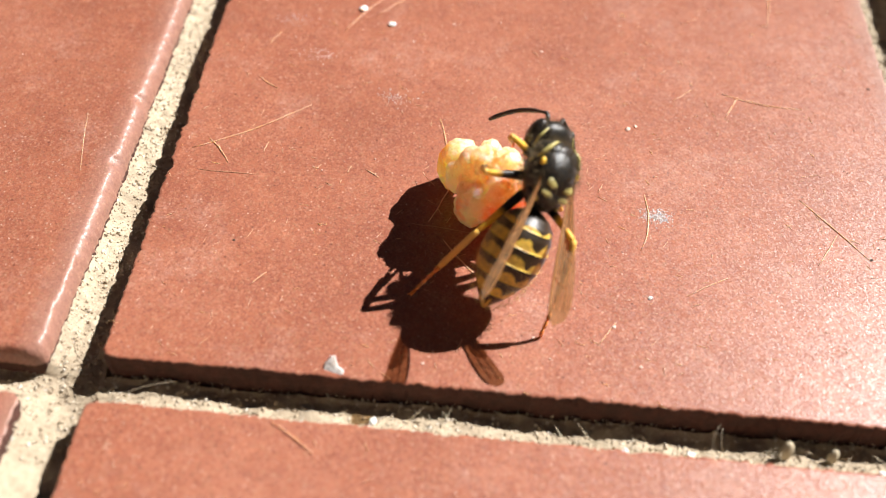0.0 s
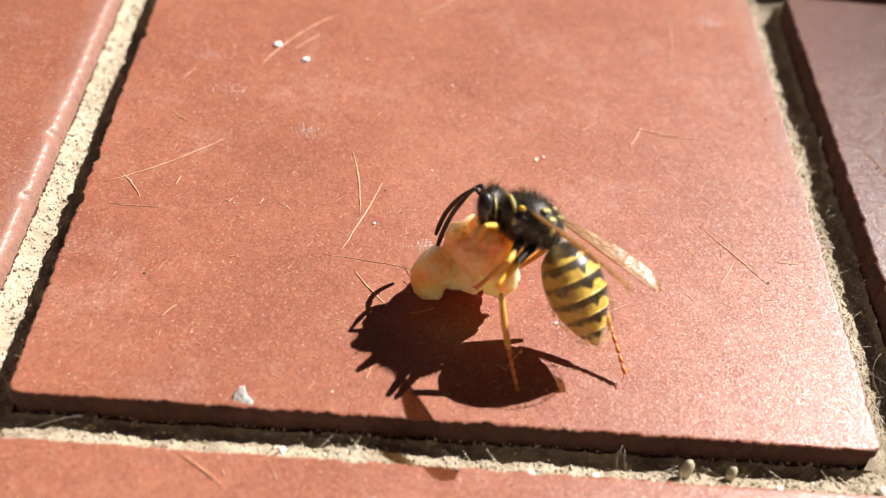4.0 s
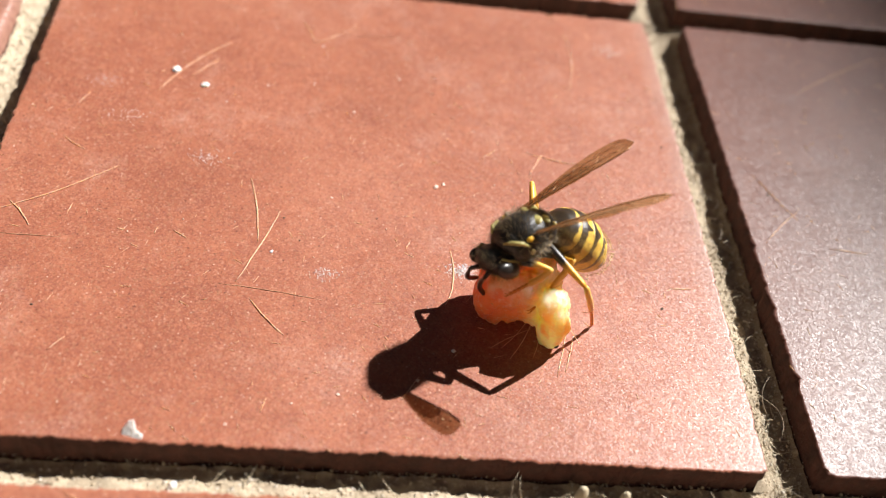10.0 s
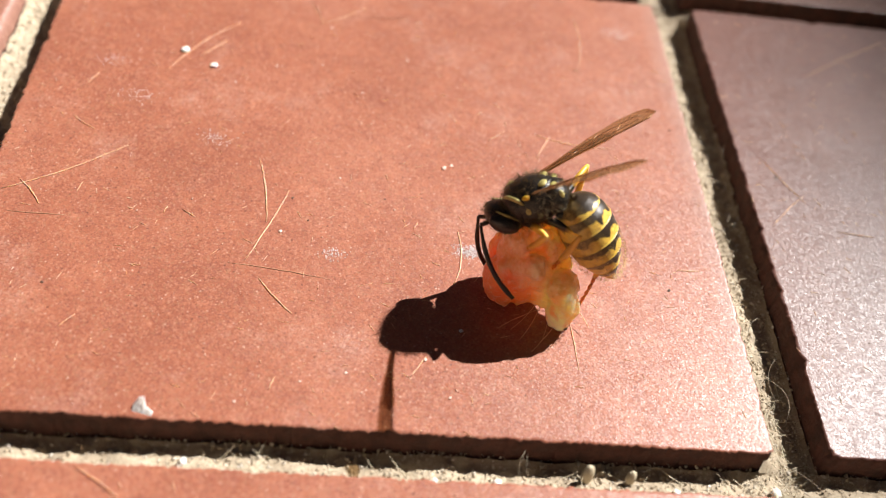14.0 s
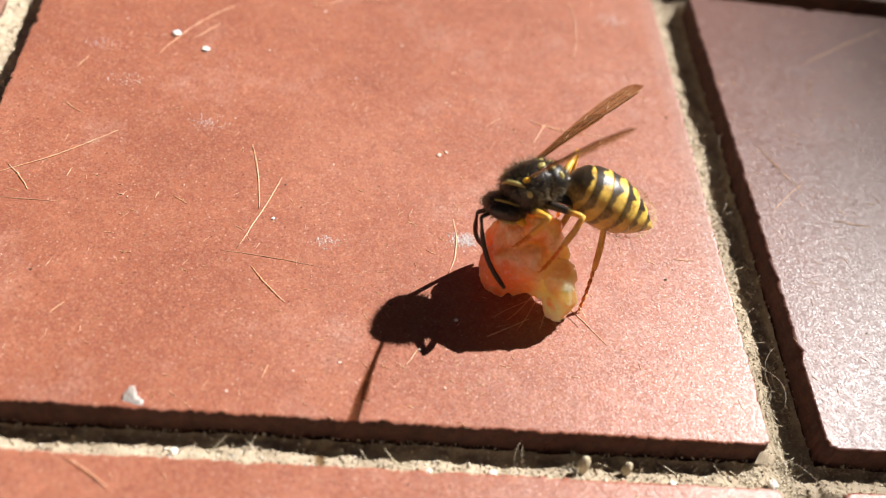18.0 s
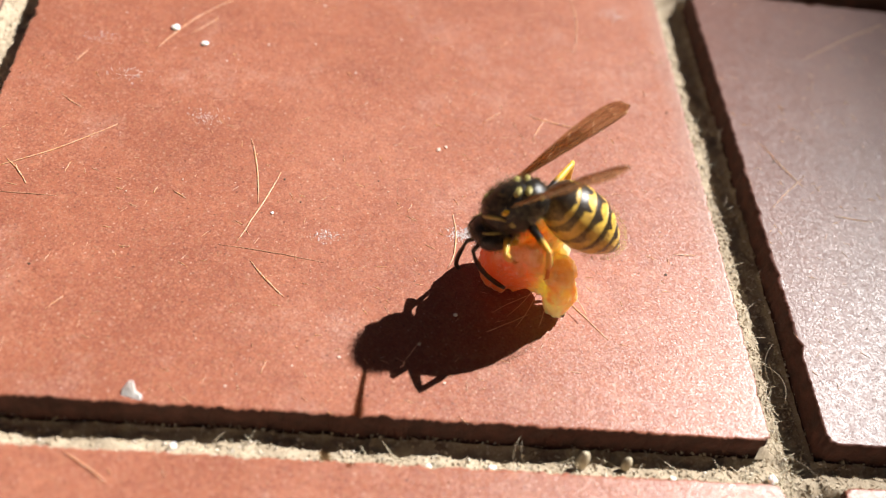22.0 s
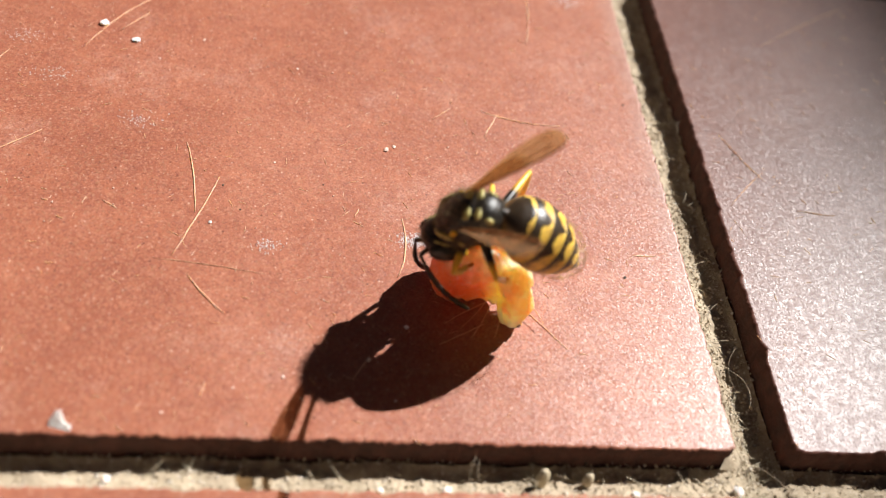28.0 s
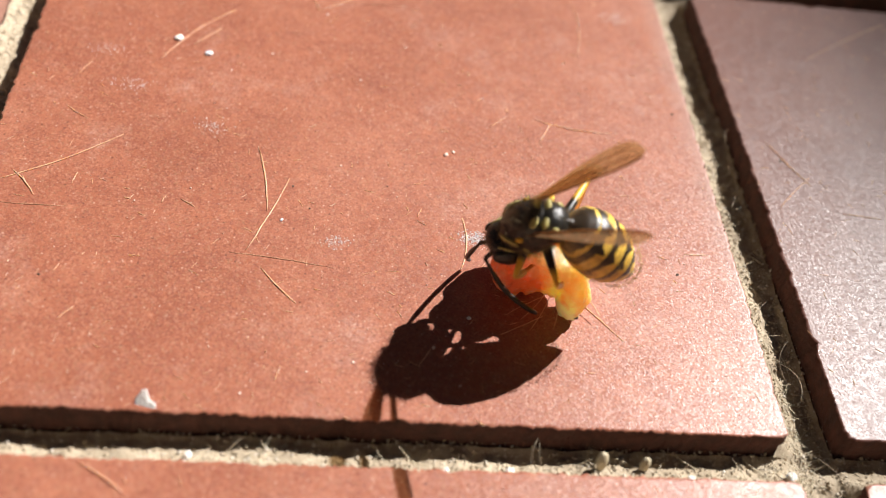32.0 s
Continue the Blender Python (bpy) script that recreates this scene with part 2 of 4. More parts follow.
def wing_material():
    n = Nodes("amber wing film")
    at = n.coords(False)
    col = n.ramp(n.noise(at, 500, 3, 0.6), (0.35, (0.54, 0.38, 0.22)), (0.7, (0.74, 0.56, 0.36)))
    n.done(Base_Color=col, Roughness=0.3, Specular_IOR_Level=0.5, Normal=n.bump(n.noise(at, 1300, 2, 0.5), 0.5, 0.00016))
    film = n.add("ShaderNodeMixShader", 0, Fac=0.45)
    n.put(film.node.inputs[1], n.bsdf.outputs[0])
    n.put(film.node.inputs[2], n.add("ShaderNodeBsdfTranslucent", 0, Color=col))
    clear = n.add("ShaderNodeBsdfTransparent", 0, Color=(0.86, 0.74, 0.58, 1))
    both = n.add("ShaderNodeMixShader", 0, Fac=0.3)
    n.put(both.node.inputs[1], clear)
    n.put(both.node.inputs[2], film)
    n.put(n.out.inputs["Surface"], both)
    return n.mat


TILE = tile_material()
# the joints' shade is painted into the tile sides as a darker clay colour
TILE_SIDE = plain("shade-dark clay edge", (0.1, 0.036, 0.024), 0.9, (0.055, 0.024, 0.016), 700, relief=0.0003)
GROUT = grout_material()
STRAW = plain("dry straw", (0.76, 0.42, 0.26), 0.5, (0.6, 0.3, 0.17), 500, Subsurface_Weight=0.6, Subsurface_Radius=(1.0, 0.7, 0.4), Subsurface_Scale=0.0003)
STRAW_DARK = plain("brown plant fibre", (0.52, 0.28, 0.16), 0.6, (0.38, 0.19, 0.1), 500)
CRUMB = plain("pale lime crumb", (0.86, 0.82, 0.77), 0.5, (0.76, 0.7, 0.64), 900, relief=0.0002, Subsurface_Weight=0.7, Subsurface_Radius=(1.0, 0.8, 0.6), Subsurface_Scale=0.0005)
GRIT = plain("pale pink grit", (0.8, 0.62, 0.52), 0.5, (0.62, 0.42, 0.33), 900)
SPECK = plain("dark soil speck", (0.05, 0.03, 0.02), 0.8, (0.1, 0.06, 0.04))
CHIP = plain("pale stone flake", (0.72, 0.68, 0.64), 0.35, (0.5, 0.45, 0.42), 900, relief=0.0003, Subsurface_Weight=0.5, Subsurface_Radius=(1.0, 0.9, 0.8), Subsurface_Scale=0.0008)
SEED = plain("dry seed husk", (0.55, 0.48, 0.34), 0.6, (0.42, 0.34, 0.22), 1200, relief=0.0002)
WEB = plain("dusty fibre", (0.4, 0.33, 0.24), 0.7, (0.28, 0.22, 0.15))
FLESH = flesh_material()
ROT = plain("brown rot spot", (0.05, 0.025, 0.012), 0.5, (0.12, 0.05, 0.02), 1500)
BANDS = abdomen_material()
BLACK = plain("black shell", (0.01, 0.009, 0.008), 0.33, (0.026, 0.022, 0.017), 2500, relief=0.00008)
EYE = plain("black eye", (0.014, 0.012, 0.012), 0.34, (0.03, 0.024, 0.018), 3000)
YELLOW = plain("yellow shell marking", (0.76, 0.5, 0.05), 0.36, (0.7, 0.38, 0.02), 1500)
CREAM = plain("pale yellow marking", (0.52, 0.46, 0.16), 0.4, (0.34, 0.28, 0.09), 1500)
FUZZ = plain("fine brown hair", (0.3, 0.22, 0.11), 0.6, (0.09, 0.065, 0.035), 900)
DOWN = plain("fine golden hair", (0.6, 0.42, 0.16), 0.5, (0.4, 0.26, 0.09), 900)
HORN = plain("black feeler", (0.016, 0.012, 0.01), 0.42, (0.03, 0.02, 0.014), 2200)
THIGH = limb_material("black to yellow leg shell", (0.016, 0.012, 0.009), (0.8, 0.45, 0.05), 2.4, 0.8)
FORE_THIGH = limb_material("short black to yellow leg shell", (0.016, 0.012, 0.009), (0.82, 0.48, 0.06), 1.3, 0.6)
SHIN = limb_material("yellow leg shell", (0.76, 0.46, 0.09), (0.72, 0.36, 0.07), 0.0, 4.0)
TOE = limb_material("orange foot shell", (0.74, 0.42, 0.06), (0.66, 0.22, 0.05), 0.5, 3.0)
WING = wing_material()
VEIN = plain("brown wing vein", (0.36, 0.16, 0.05), 0.4, (0.36, 0.17, 0.06), 1500)
SOIL = plain("dry earth", (0.16, 0.12, 0.085), 0.9, (0.24, 0.19, 0.13), 9)
OCHRE = plain("ochre plaster", (0.58, 0.42, 0.3), 0.85, (0.5, 0.36, 0.25), 5)
PLASTER = plain("pale plaster", (0.62, 0.57, 0.5), 0.85, (0.52, 0.47, 0.41), 6)


# ---- mesh helpers ----
def mesh_of(name, bm, material, smooth=True):
    me = bpy.data.meshes.new(name)
    bm.normal_update()
    bm.to_mesh(me)
    bm.free()
    me.materials.append(material)
    me.polygons.foreach_set("use_smooth", [smooth] * len(me.polygons))
    return me


def part(name, bm, material, parent=None, label="", smooth=True):
    ob = new(name, mesh_of(name, bm, material, smooth))
    ob.parent = parent
    if label:
        ob["label"] = label
    return ob


def soup(name, verts, faces, material, smooth=False):
    me = bpy.data.meshes.new(name)
    me.from_pydata(verts, [], faces)
    me.materials.append(material)
    me.polygons.foreach_set("use_smooth", [smooth] * len(me.polygons))
    return me


def blob(bm, centre, radii, turn=None, u=24, v=14, rough=0.0, size=1.0):
    """An ellipsoid in millimetres, uneven by noise."""
    made = bmesh.ops.create_uvsphere(bm, u_segments=u, v_segments=v, radius=1.0)["verts"]
    m = (turn or Matrix.Identity(4)).to_3x3()
    for vert in made:
        p = vert.co.copy()
        if rough:
            p *= 1 + rough * noise.noise(p * size + Vector(centre))
        vert.co = (m @ Vector((p.x * radii[0], p.y * radii[1], p.z * radii[2])) + Vector(centre)) * MM
    return made


def tube(bm, points, radii, sides=8):
    """A round tube along points in millimetres."""
    points = [Vector(p) for p in points]
    rings = []
    side = None
    for i, p in enumerate(points):
        along = (points[min(i + 1, len(points) - 1)] - points[max(i - 1, 0)]).normalized()
        if side is None:
            side = along.orthogonal().normalized()
        side = (side - along * side.dot(along)).normalized()
        other = along.cross(side)
        r = radii[i] if isinstance(radii, (list, tuple)) else radii
        rings.append([bm.verts.new((p + (side * math.cos(a) + other * math.sin(a)) * r) * MM) for a in (2 * math.pi * k / sides for k in range(sides))])
    for a, b in zip(rings, rings[1:]):
        for k in range(sides):
            bm.faces.new((a[k], a[(k + 1) % sides], b[(k + 1) % sides], b[k]))
    bm.faces.new(rings[0][::-1])
    bm.faces.new(rings[-1])


def arc(length, bend, steps=10, lift=0.0):
    """Points along +x that bow sideways by bend (a share of the length) and up by lift."""
    return [(length * s, length * bend * 4 * s * (1 - s), lift * 4 * s * (1 - s)) for s in (k / steps for k in range(steps + 1))]


# ---- the ground, the bedding and the tiles ----

ground_mesh = bmesh.new()
bmesh.ops.create_grid(ground_mesh, x_segments=24, y_segments=24, size=600)
ground = part("ground", ground_mesh, SOIL)
ground.location.z = -0.012
tagged(ground, "dry bare earth round the terrace", "ground", kind="structure")

terrace = new("floor")
tagged(terrace, "terrace floor of red-brown clay tiles with sandy joints", "floor", kind="structure")


def joint_distance(x, y):
    """How far a point lies inside a joint from the nearest tile edge, in millimetres; negative under a tile."""
    u = (x + PITCH_X * 50) % PITCH_X
    v = (y + PITCH_Y * 50) % PITCH_Y
    dx = min(u - TILE_X, PITCH_X - u)
    dy = min(v - TILE_Y, PITCH_Y - v)
    return max(dx, dy)


def grout_height(x, y):
    u = (x + PITCH_X * 50) % PITCH_X - TILE_X
    v = (y + PITCH_Y * 50) % PITCH_Y - TILE_Y
    p = Vector((x, y, 0))
    # the sand is banked against the tiles' right and far edges, swept thin along the others
    banked = math.exp(-max(u, 0.0) / 1.1 - max(v, 0.0) / 1.5)
    swept = max(math.exp(-(PITCH_X - TILE_X - u) / 0.4) if u > 0 else 0.0, math.exp(-(PITCH_Y - TILE_Y - v) / 0.4) if v > 0 else 0.0)
    rise = 2.1 * banked + 0.7 * swept
    lumps = noise.fractal(p * 0.6, 0.9, 2.1, 2) * 0.34 + noise.noise(p * 0.12) * 0.45
    return -3.3 + rise + lumps


def bedding():
    """Mortar in the joints: a fine relief near the camera, coarse beyond."""
    x0, y0, nx, ny, step = -22.0, -24.0, 460, 400, 0.32
    verts, index, faces = [], {}, []
    for j in range(ny):
        for i in range(nx):
            x, y = x0 + i * step, y0 + j * step
            if joint_distance(x, y) > -0.9:
                index[i, j] = len(verts)
                verts.append((x * MM, y * MM, grout_height(x, y) * MM))
    for i, j in index:
        q = [index.get(c) for c in ((i, j), (i + 1, j), (i + 1, j + 1), (i, j + 1))]
        if None not in q:
            faces.append(q)
    ob = new("mortar", soup("mortar", verts, faces, GROUT, True))
    ob.parent = terrace
    ob["label"] = "sandy beige mortar sunk in the joints"
    bm = bmesh.new()
    bmesh.ops.create_grid(bm, x_segments=8, y_segments=8, size=0.62)
    bed = part("bed", bm, GROUT, terrace)
    bed.location = (0.04, 0.035, -0.0051)
    ball = bmesh.new()
    bmesh.ops.create_icosphere(ball, subdivisions=1, radius=1)
    shape = np.array([v.co[:] for v in ball.verts])
    tris = np.array([[v.index for v in f.verts] for f in ball.faces])
    ball.free()
    rng = np.random.default_rng(5)
    spots = []
    while len(spots) < 30000:
        x, y = rng.uniform(-12, 96), rng.uniform(-9, 82)
        if joint_distance(x, y) > 0.08:
            spots.append((x, y))
    pts, fs = [], []
    for k, (x, y) in enumerate(spots):
        big = 0.045 + 0.15 * rng.random() ** 4
        body = shape * rng.uniform(0.6, 1.25, (len(shape), 1)) * rng.uniform(0.7, 1.3, 3) * big
        pts.append((body + (x, y, grout_height(x, y) + big * 0.2)) * MM)
        fs.append(tris + k * len(shape))
    sand = new("sand", soup("sand", np.concatenate(pts).tolist(), np.concatenate(fs).tolist(), GROUT))
    sand.parent = terrace
    tagged(sand, "loose sand grains on the mortar", kind="stuff")


def tile_mesh(seed, fine, shoulder=False):
    """A clay tile with rounded corners and worn, slightly ragged edges."""
    count = 130 if fine else 6
    edge, r = [], 0.9
    corners = ((TILE_X - r, TILE_Y - r, 0), (r, TILE_Y - r, 90), (r, r, 180), (TILE_X - r, r, 270))
    for k, (cx, cy, a0) in enumerate(corners):
        for s in range(9 if fine else 2):
            a = radians(a0 + (s / 8 if fine else s) * 90)
            edge.append(Vector((cx + r * math.cos(a), cy + r * math.sin(a), 0)))
        if fine:
            nx, ny, _ = corners[(k + 1) % 4]
            start = edge[-1]
            a = radians(a0 + 90)
            end = Vector((nx + r * math.cos(a), ny + r * math.sin(a), 0))
            edge += [start.lerp(end, (s + 1) / (count * 2)) for s in range(count * 2 - 1)]
    middle = Vector((TILE_X / 2, TILE_Y / 2, 0))
    bm = bmesh.new()
    rings = []
    if shoulder:
        profile = ((-0.65, -6.0, 0.1), (-0.65, -1.8, 0.2), (-0.55, -1.1, 0.2), (-0.3, -0.55, 0.2), (0.0, -0.22, 0.2), (0.2, -0.07, 0.2), (0.6, 0.0, 0.1))
    elif fine:
        profile = ((-0.05, -6.0, 0.1), (-0.05, -1.1, 0.3), (0.0, -0.3, 0.32), (0.05, -0.1, 0.3), (0.14, -0.025, 0.24), (0.32, 0.0, 0.12))
    else:
        profile = ((0, -6, 0), (0, -0.3, 0), (0.3, 0, 0))
    for inset, z, rag in profile:
        ring = []
        for p in edge:
            inward = Vector((max(-1, min(1, (middle.x - p.x) / 30)), max(-1, min(1, (middle.y - p.y) / 27)), 0))
            inward = Vector((inward.x if abs(inward.x) > 0.9 else 0, inward.y if abs(inward.y) > 0.9 else 0, 0))
            inward = inward.normalized() if inward.length else (middle - p).normalized()
            q = p * 1.0 + Vector((seed * 31.0, 0, z * 0.6))
            chips = max(0.0, noise.noise(q * 0.33) - 0.32) * 1.5
            wave = noise.noise(q * 3.4) * rag + noise.noise(q * 0.8) * rag * 0.6 + chips * (1 if z > -1 else 0.3)
            ring.append(bm.verts.new((p + inward * (inset + wave) + Vector((0, 0, z))) * MM))
        rings.append(ring)
    for a, b in zip(rings, rings[1:]):
        for k in range(len(a)):
            bm.faces.new((a[k], a[(k + 1) % len(a)], b[(k + 1) % len(a)], b[k]))
    top = bm.faces.new(rings[-1])
    me = mesh_of("tile", bm, TILE)
    # side faces get the painted shade; the sunlit shoulder stays plain clay further down
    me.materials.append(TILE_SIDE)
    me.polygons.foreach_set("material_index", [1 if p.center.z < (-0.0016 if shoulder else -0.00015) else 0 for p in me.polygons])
    me.polygons.foreach_set("use_smooth", [len(p.vertices) < 5 for p in me.polygons])
    return me


def lay_tiles():
    far = tile_mesh(0, False)
    near = {}
    k = 1
    for i in (-1, 0, 1):
        for j in (-1, 0, 1):
            near[i, j] = tile_mesh(k, True, (i, j) == (-1, 0))
            k += 1
    for i in range(-7, 9):
        for j in range(-7, 9):
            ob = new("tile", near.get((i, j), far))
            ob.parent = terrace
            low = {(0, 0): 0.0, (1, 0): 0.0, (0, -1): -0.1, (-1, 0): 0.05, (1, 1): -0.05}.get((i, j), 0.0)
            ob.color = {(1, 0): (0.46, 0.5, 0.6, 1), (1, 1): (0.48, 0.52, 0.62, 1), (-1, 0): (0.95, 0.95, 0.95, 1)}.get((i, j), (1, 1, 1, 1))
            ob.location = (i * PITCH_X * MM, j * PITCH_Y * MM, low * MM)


def shading_wall():
    """A plain wall added out of view, whose top edge shades the far corner of the floor."""
    foot = Vector((0.0900, 0.048, 0.0))
    reach = 4.2
    edge = foot + SUN * reach
    along = Vector((-1, -28, 0)).normalized()
    bm = bmesh.new()
    bmesh.ops.create_cube(bm, size=1)
    for v in bm.verts:
        v.co = Vector((v.co.x * 18.0, v.co.y * 0.2, (v.co.z + 0.5) * edge.z))
    bmesh.ops.bevel(bm, geom=bm.edges[:], offset=0.006, segments=2, affect="EDGES")
    ob = part("wall_north", bm, PLASTER, smooth=False)
    out = Vector((-along.y, along.x, 0))
    if out.dot(SUN) < 0:
        out = -out
    ob.matrix_world = Matrix.Translation(Vector((edge.x, edge.y, 0.0)) + out * 0.1) @ Matrix.Rotation(math.atan2(along.y, along.x), 4, "Z")
    tagged(ob, "unseen pale plaster wall added to shade the floor", "wall", kind="structure")


def bounce_wall():
    """An unseen sunlit wall added behind the camera to throw warm light back on the floor."""
    bm = bmesh.new()
    bmesh.ops.create_cube(bm, size=1)
    for v in bm.verts:
        v.co = Vector((v.co.x * 14.0, v.co.y * 0.25, (v.co.z + 0.5) * 2.8))
    bmesh.ops.bevel(bm, geom=bm.edges[:], offset=0.008, segments=2, affect="EDGES")
    ob = part("wall_south", bm, OCHRE, smooth=False)
    ob.matrix_world = pose(-1.0, -6.4, 0, 0, 0, -14)
    tagged(ob, "unseen ochre plaster wall added to bounce warm light", "wall", kind="structure")


shading_wall()
bounce_wall()


# ---- the wasp ----
def hairs(bm, count, centre, radii, length, seed, keep=None):
    rng = random.Random(seed)
    for _ in range(count):
        d = Vector((rng.gauss(0, 1), rng.gauss(0, 1), rng.gauss(0, 1))).normalized()
        if keep and not keep(d):
            continue
        root = Vector(centre) + Vector((d.x * radii[0], d.y * radii[1], d.z * radii[2]))
        tip = root + (d + Vector((rng.uniform(-0.4, 0.4), rng.uniform(-0.4, 0.4), rng.uniform(-0.4, 0.4)))) * length * rng.uniform(0.5, 1.1)
        a = d.orthogonal().normalized() * 0.016
        b = d.cross(a)
        vs = [bm.verts.new(q * MM) for q in (root + a, root - a * 0.5 + b, root - a * 0.5 - b, tip)]
        for f in ((0, 1, 3), (1, 2, 3), (2, 0, 3)):
            bm.faces.new([vs[k] for k in f])


def grow(obs, k):
    """Scale the meshes of these parts about their own origin."""
    for ob in obs:
        ob.data.transform(Matrix.Scale(k, 4))


def build_wasp():
    wasp = new("wasp")
    tagged(wasp, "yellow and black striped wasp gripping a lump of food", "wasp")
    parts = {"wasp": wasp}

    bm = bmesh.new()
    blob(bm, (0.2, 0, 0), (2.75, 2.2, 2.15), u=36, v=22, rough=0.03)
    blob(bm, (1.5, 0, 0.1), (1.4, 2.05, 1.75), u=28, v=16)
    blob(bm, (-1.7, 0, -0.15), (1.35, 1.75, 1.6), u=28, v=16)
    blob(bm, (0.2, 0, -1.0), (2.0, 1.6, 1.3), u=24, v=14)
    blob(bm, (-2.75, 0, -0.55), (0.45, 0.4, 0.42), u=16, v=10)
    thorax = part("thorax", bm, BLACK, wasp, "glossy black thorax")
    bm = bmesh.new()
    hairs(bm, 2600, (0.2, 0, 0), (2.7, 2.2, 2.15), 0.7, 3)
    hairs(bm, 400, (-1.7, 0, -0.15), (1.35, 1.75, 1.6), 0.55, 4)
    tagged(part("fuzz", bm, FUZZ, thorax, smooth=False), "short brown hairs", kind="stuff")
    for s in (1, -1):
        bm = bmesh.new()
        pts = [(2.5, s * 0.9, 1.25), (1.95, s * 1.5, 1.38), (1.25, s * 1.95, 1.1), (0.75, s * 2.2, 0.6)]
        tube(bm, pts, [0.08, 0.19, 0.19, 0.07], 8)
        part("collar_stripe", bm, CREAM, thorax, "pale yellow collar stripe")
        bm = bmesh.new()
        blob(bm, (0.45, s * 1.9, 1.1), (0.36, 0.26, 0.24), u=16, v=10)
        part("wing_cap", bm, YELLOW, thorax, "yellow wing joint cap")
        bm = bmesh.new()
        blob(bm, (-1.1, s * 0.75, 1.62), (0.46, 0.66, 0.2), u=16, v=10)
        part("back_spot", bm, CREAM, thorax, "pale yellow back spot")
        bm = bmesh.new()
        blob(bm, (-1.95, s * 0.8, 1.2), (0.34, 0.66, 0.2), u=16, v=10)
        part("back_spot", bm, CREAM, thorax, "pale yellow back spot")
        bm = bmesh.new()
        blob(bm, (-2.45, s * 1.2, 0.3), (0.28, 0.24, 0.42), u=16, v=10)
        part("back_spot", bm, CREAM, thorax, "pale yellow back spot")
        bm = bmesh.new()
        blob(bm, (0.55, s * 2.12, -0.1), (0.28, 0.13, 0.36), u=16, v=10)
        part("side_spot", bm, CREAM, thorax, "pale yellow side spot")

    grow((thorax, *thorax.children), 1.04)

    # head, its origin at the neck
    bm = bmesh.new()
    blob(bm, (1.15, 0, 0.05), (1.1, 1.9, 1.6), u=32, v=20)
    blob(bm, (1.5, 0, -0.55), (0.85, 1.25, 1.5), u=24, v=14)
    blob(bm, (0.3, 0, 0.0), (0.6, 0.5, 0.5), u=14, v=8)
    head = part("head", bm, BLACK, wasp, "black head with a yellow face")
    parts["head"] = head
    bm = bmesh.new()
    hairs(bm, 900, (1.15, 0, 0.05), (1.1, 1.9, 1.6), 0.55, 7)
    tagged(part("fuzz", bm, FUZZ, head, smooth=False), "short brown hairs", kind="stuff")
    bm = bmesh.new()
    blob(bm, (2.2, 0, -0.75), (0.3, 0.85, 0.95), u=20, v=12)
    part("face_plate", bm, CREAM, head, "pale yellow face plate")
    for s in (1, -1):
        bm = bmesh.new()
        blob(bm, (1.35, s * 1.5, 0.1), (0.72, 0.58, 1.3), u=22, v=14)
        part("eye", bm, EYE, head, "glossy black compound eye")
        bm = bmesh.new()
        tube(bm, [(0.62, s * 1.3, 1.1), (0.5, s * 1.72, 0.25), (0.65, s * 1.55, -0.9)], [0.06, 0.12, 0.06], 8)
        part("cheek_stripe", bm, CREAM, head, "pale yellow stripe behind the eye")
        bm = bmesh.new()
        tube(bm, [(1.85, s * 0.75, -1.35), (2.1, s * 0.6, -1.8), (2.15, s * 0.15, -2.15)], [0.34, 0.3, 0.08], 8)
        part("mandible", bm, YELLOW, head, "yellow mandible")
        bm = bmesh.new()
        tube(bm, [(2.1, s * 0.5, 1.0), (2.3, s * 0.7, 1.4), (2.6, s * 0.95, 1.9)], [0.2, 0.23, 0.2], 8)
        part("scape", bm, HORN, head)
        bm = bmesh.new()
        pts = [(7.4 * k / 12, s * -0.3 * math.sin(k / 12 * 3.1), 0.9 * math.sin(k / 12 * 2.6) - 0.46 * k / 12) for k in range(13)]
        tube(bm, pts, [0.17 + (0.07 if k > 2 else 0) - 0.02 * (k % 2) - (0.07 if k == 12 else 0) for k in range(13)], 10)
        parts["feeler", s] = part("feeler", bm, HORN, head, "slender black feeler")

    grow([o for o in (head, *head.children) if o.name.split(".")[0] not in ("scape", "feeler")], 1.14)

    # abdomen, its origin at the waist, running back along -x: six overlapping rings
    profile = [(0, 0.32), (0.3, 0.95), (0.7, 1.65), (1.3, 2.2), (2.2, 2.58), (3.4, 2.76), (4.6, 2.7), (5.8, 2.4), (6.8, 1.92), (7.8, 1.3), (8.6, 0.68), (9.2, 0.1)]

    def radius(s):
        for (a, ra), (b, rb) in zip(profile, profile[1:]):
            if s <= b:
                w = (s - a) / (b - a)
                w = w * w * (3 - 2 * w) * 0.4 + w * 0.6
                return ra + (rb - ra) * w
        return 0.05

    rings = (0.0, 1.533, 3.067, 4.6, 6.133, 7.667, 9.2)
    abdomen = None
    for k in range(6):
        a, b = rings[k] - (0.25 if k else 0), rings[k + 1]
        bm = bmesh.new()
        loops = []
        for i in range(11):
            s = a + (b - a) * i / 10
            swell = 0.07 * (s - a) / (b - a) * (1 if k < 5 else 0)
            loops.append([])
            for j in range(40):
                w = 2 * math.pi * j / 40
                r = radius(s) + swell
                flat = 0.92 if math.sin(w) < 0 else 1.0
                loops[-1].append(bm.verts.new(Vector((-s, r * math.cos(w), r * flat * math.sin(w) - 0.03 * s)) * MM))
        for p, q in zip(loops, loops[1:]):
            for j in range(40):
                bm.faces.new((p[j], p[(j + 1) % 40], q[(j + 1) % 40], q[j]))
        bm.faces.new(loops[0])
        bm.faces.new(loops[-1][::-1])
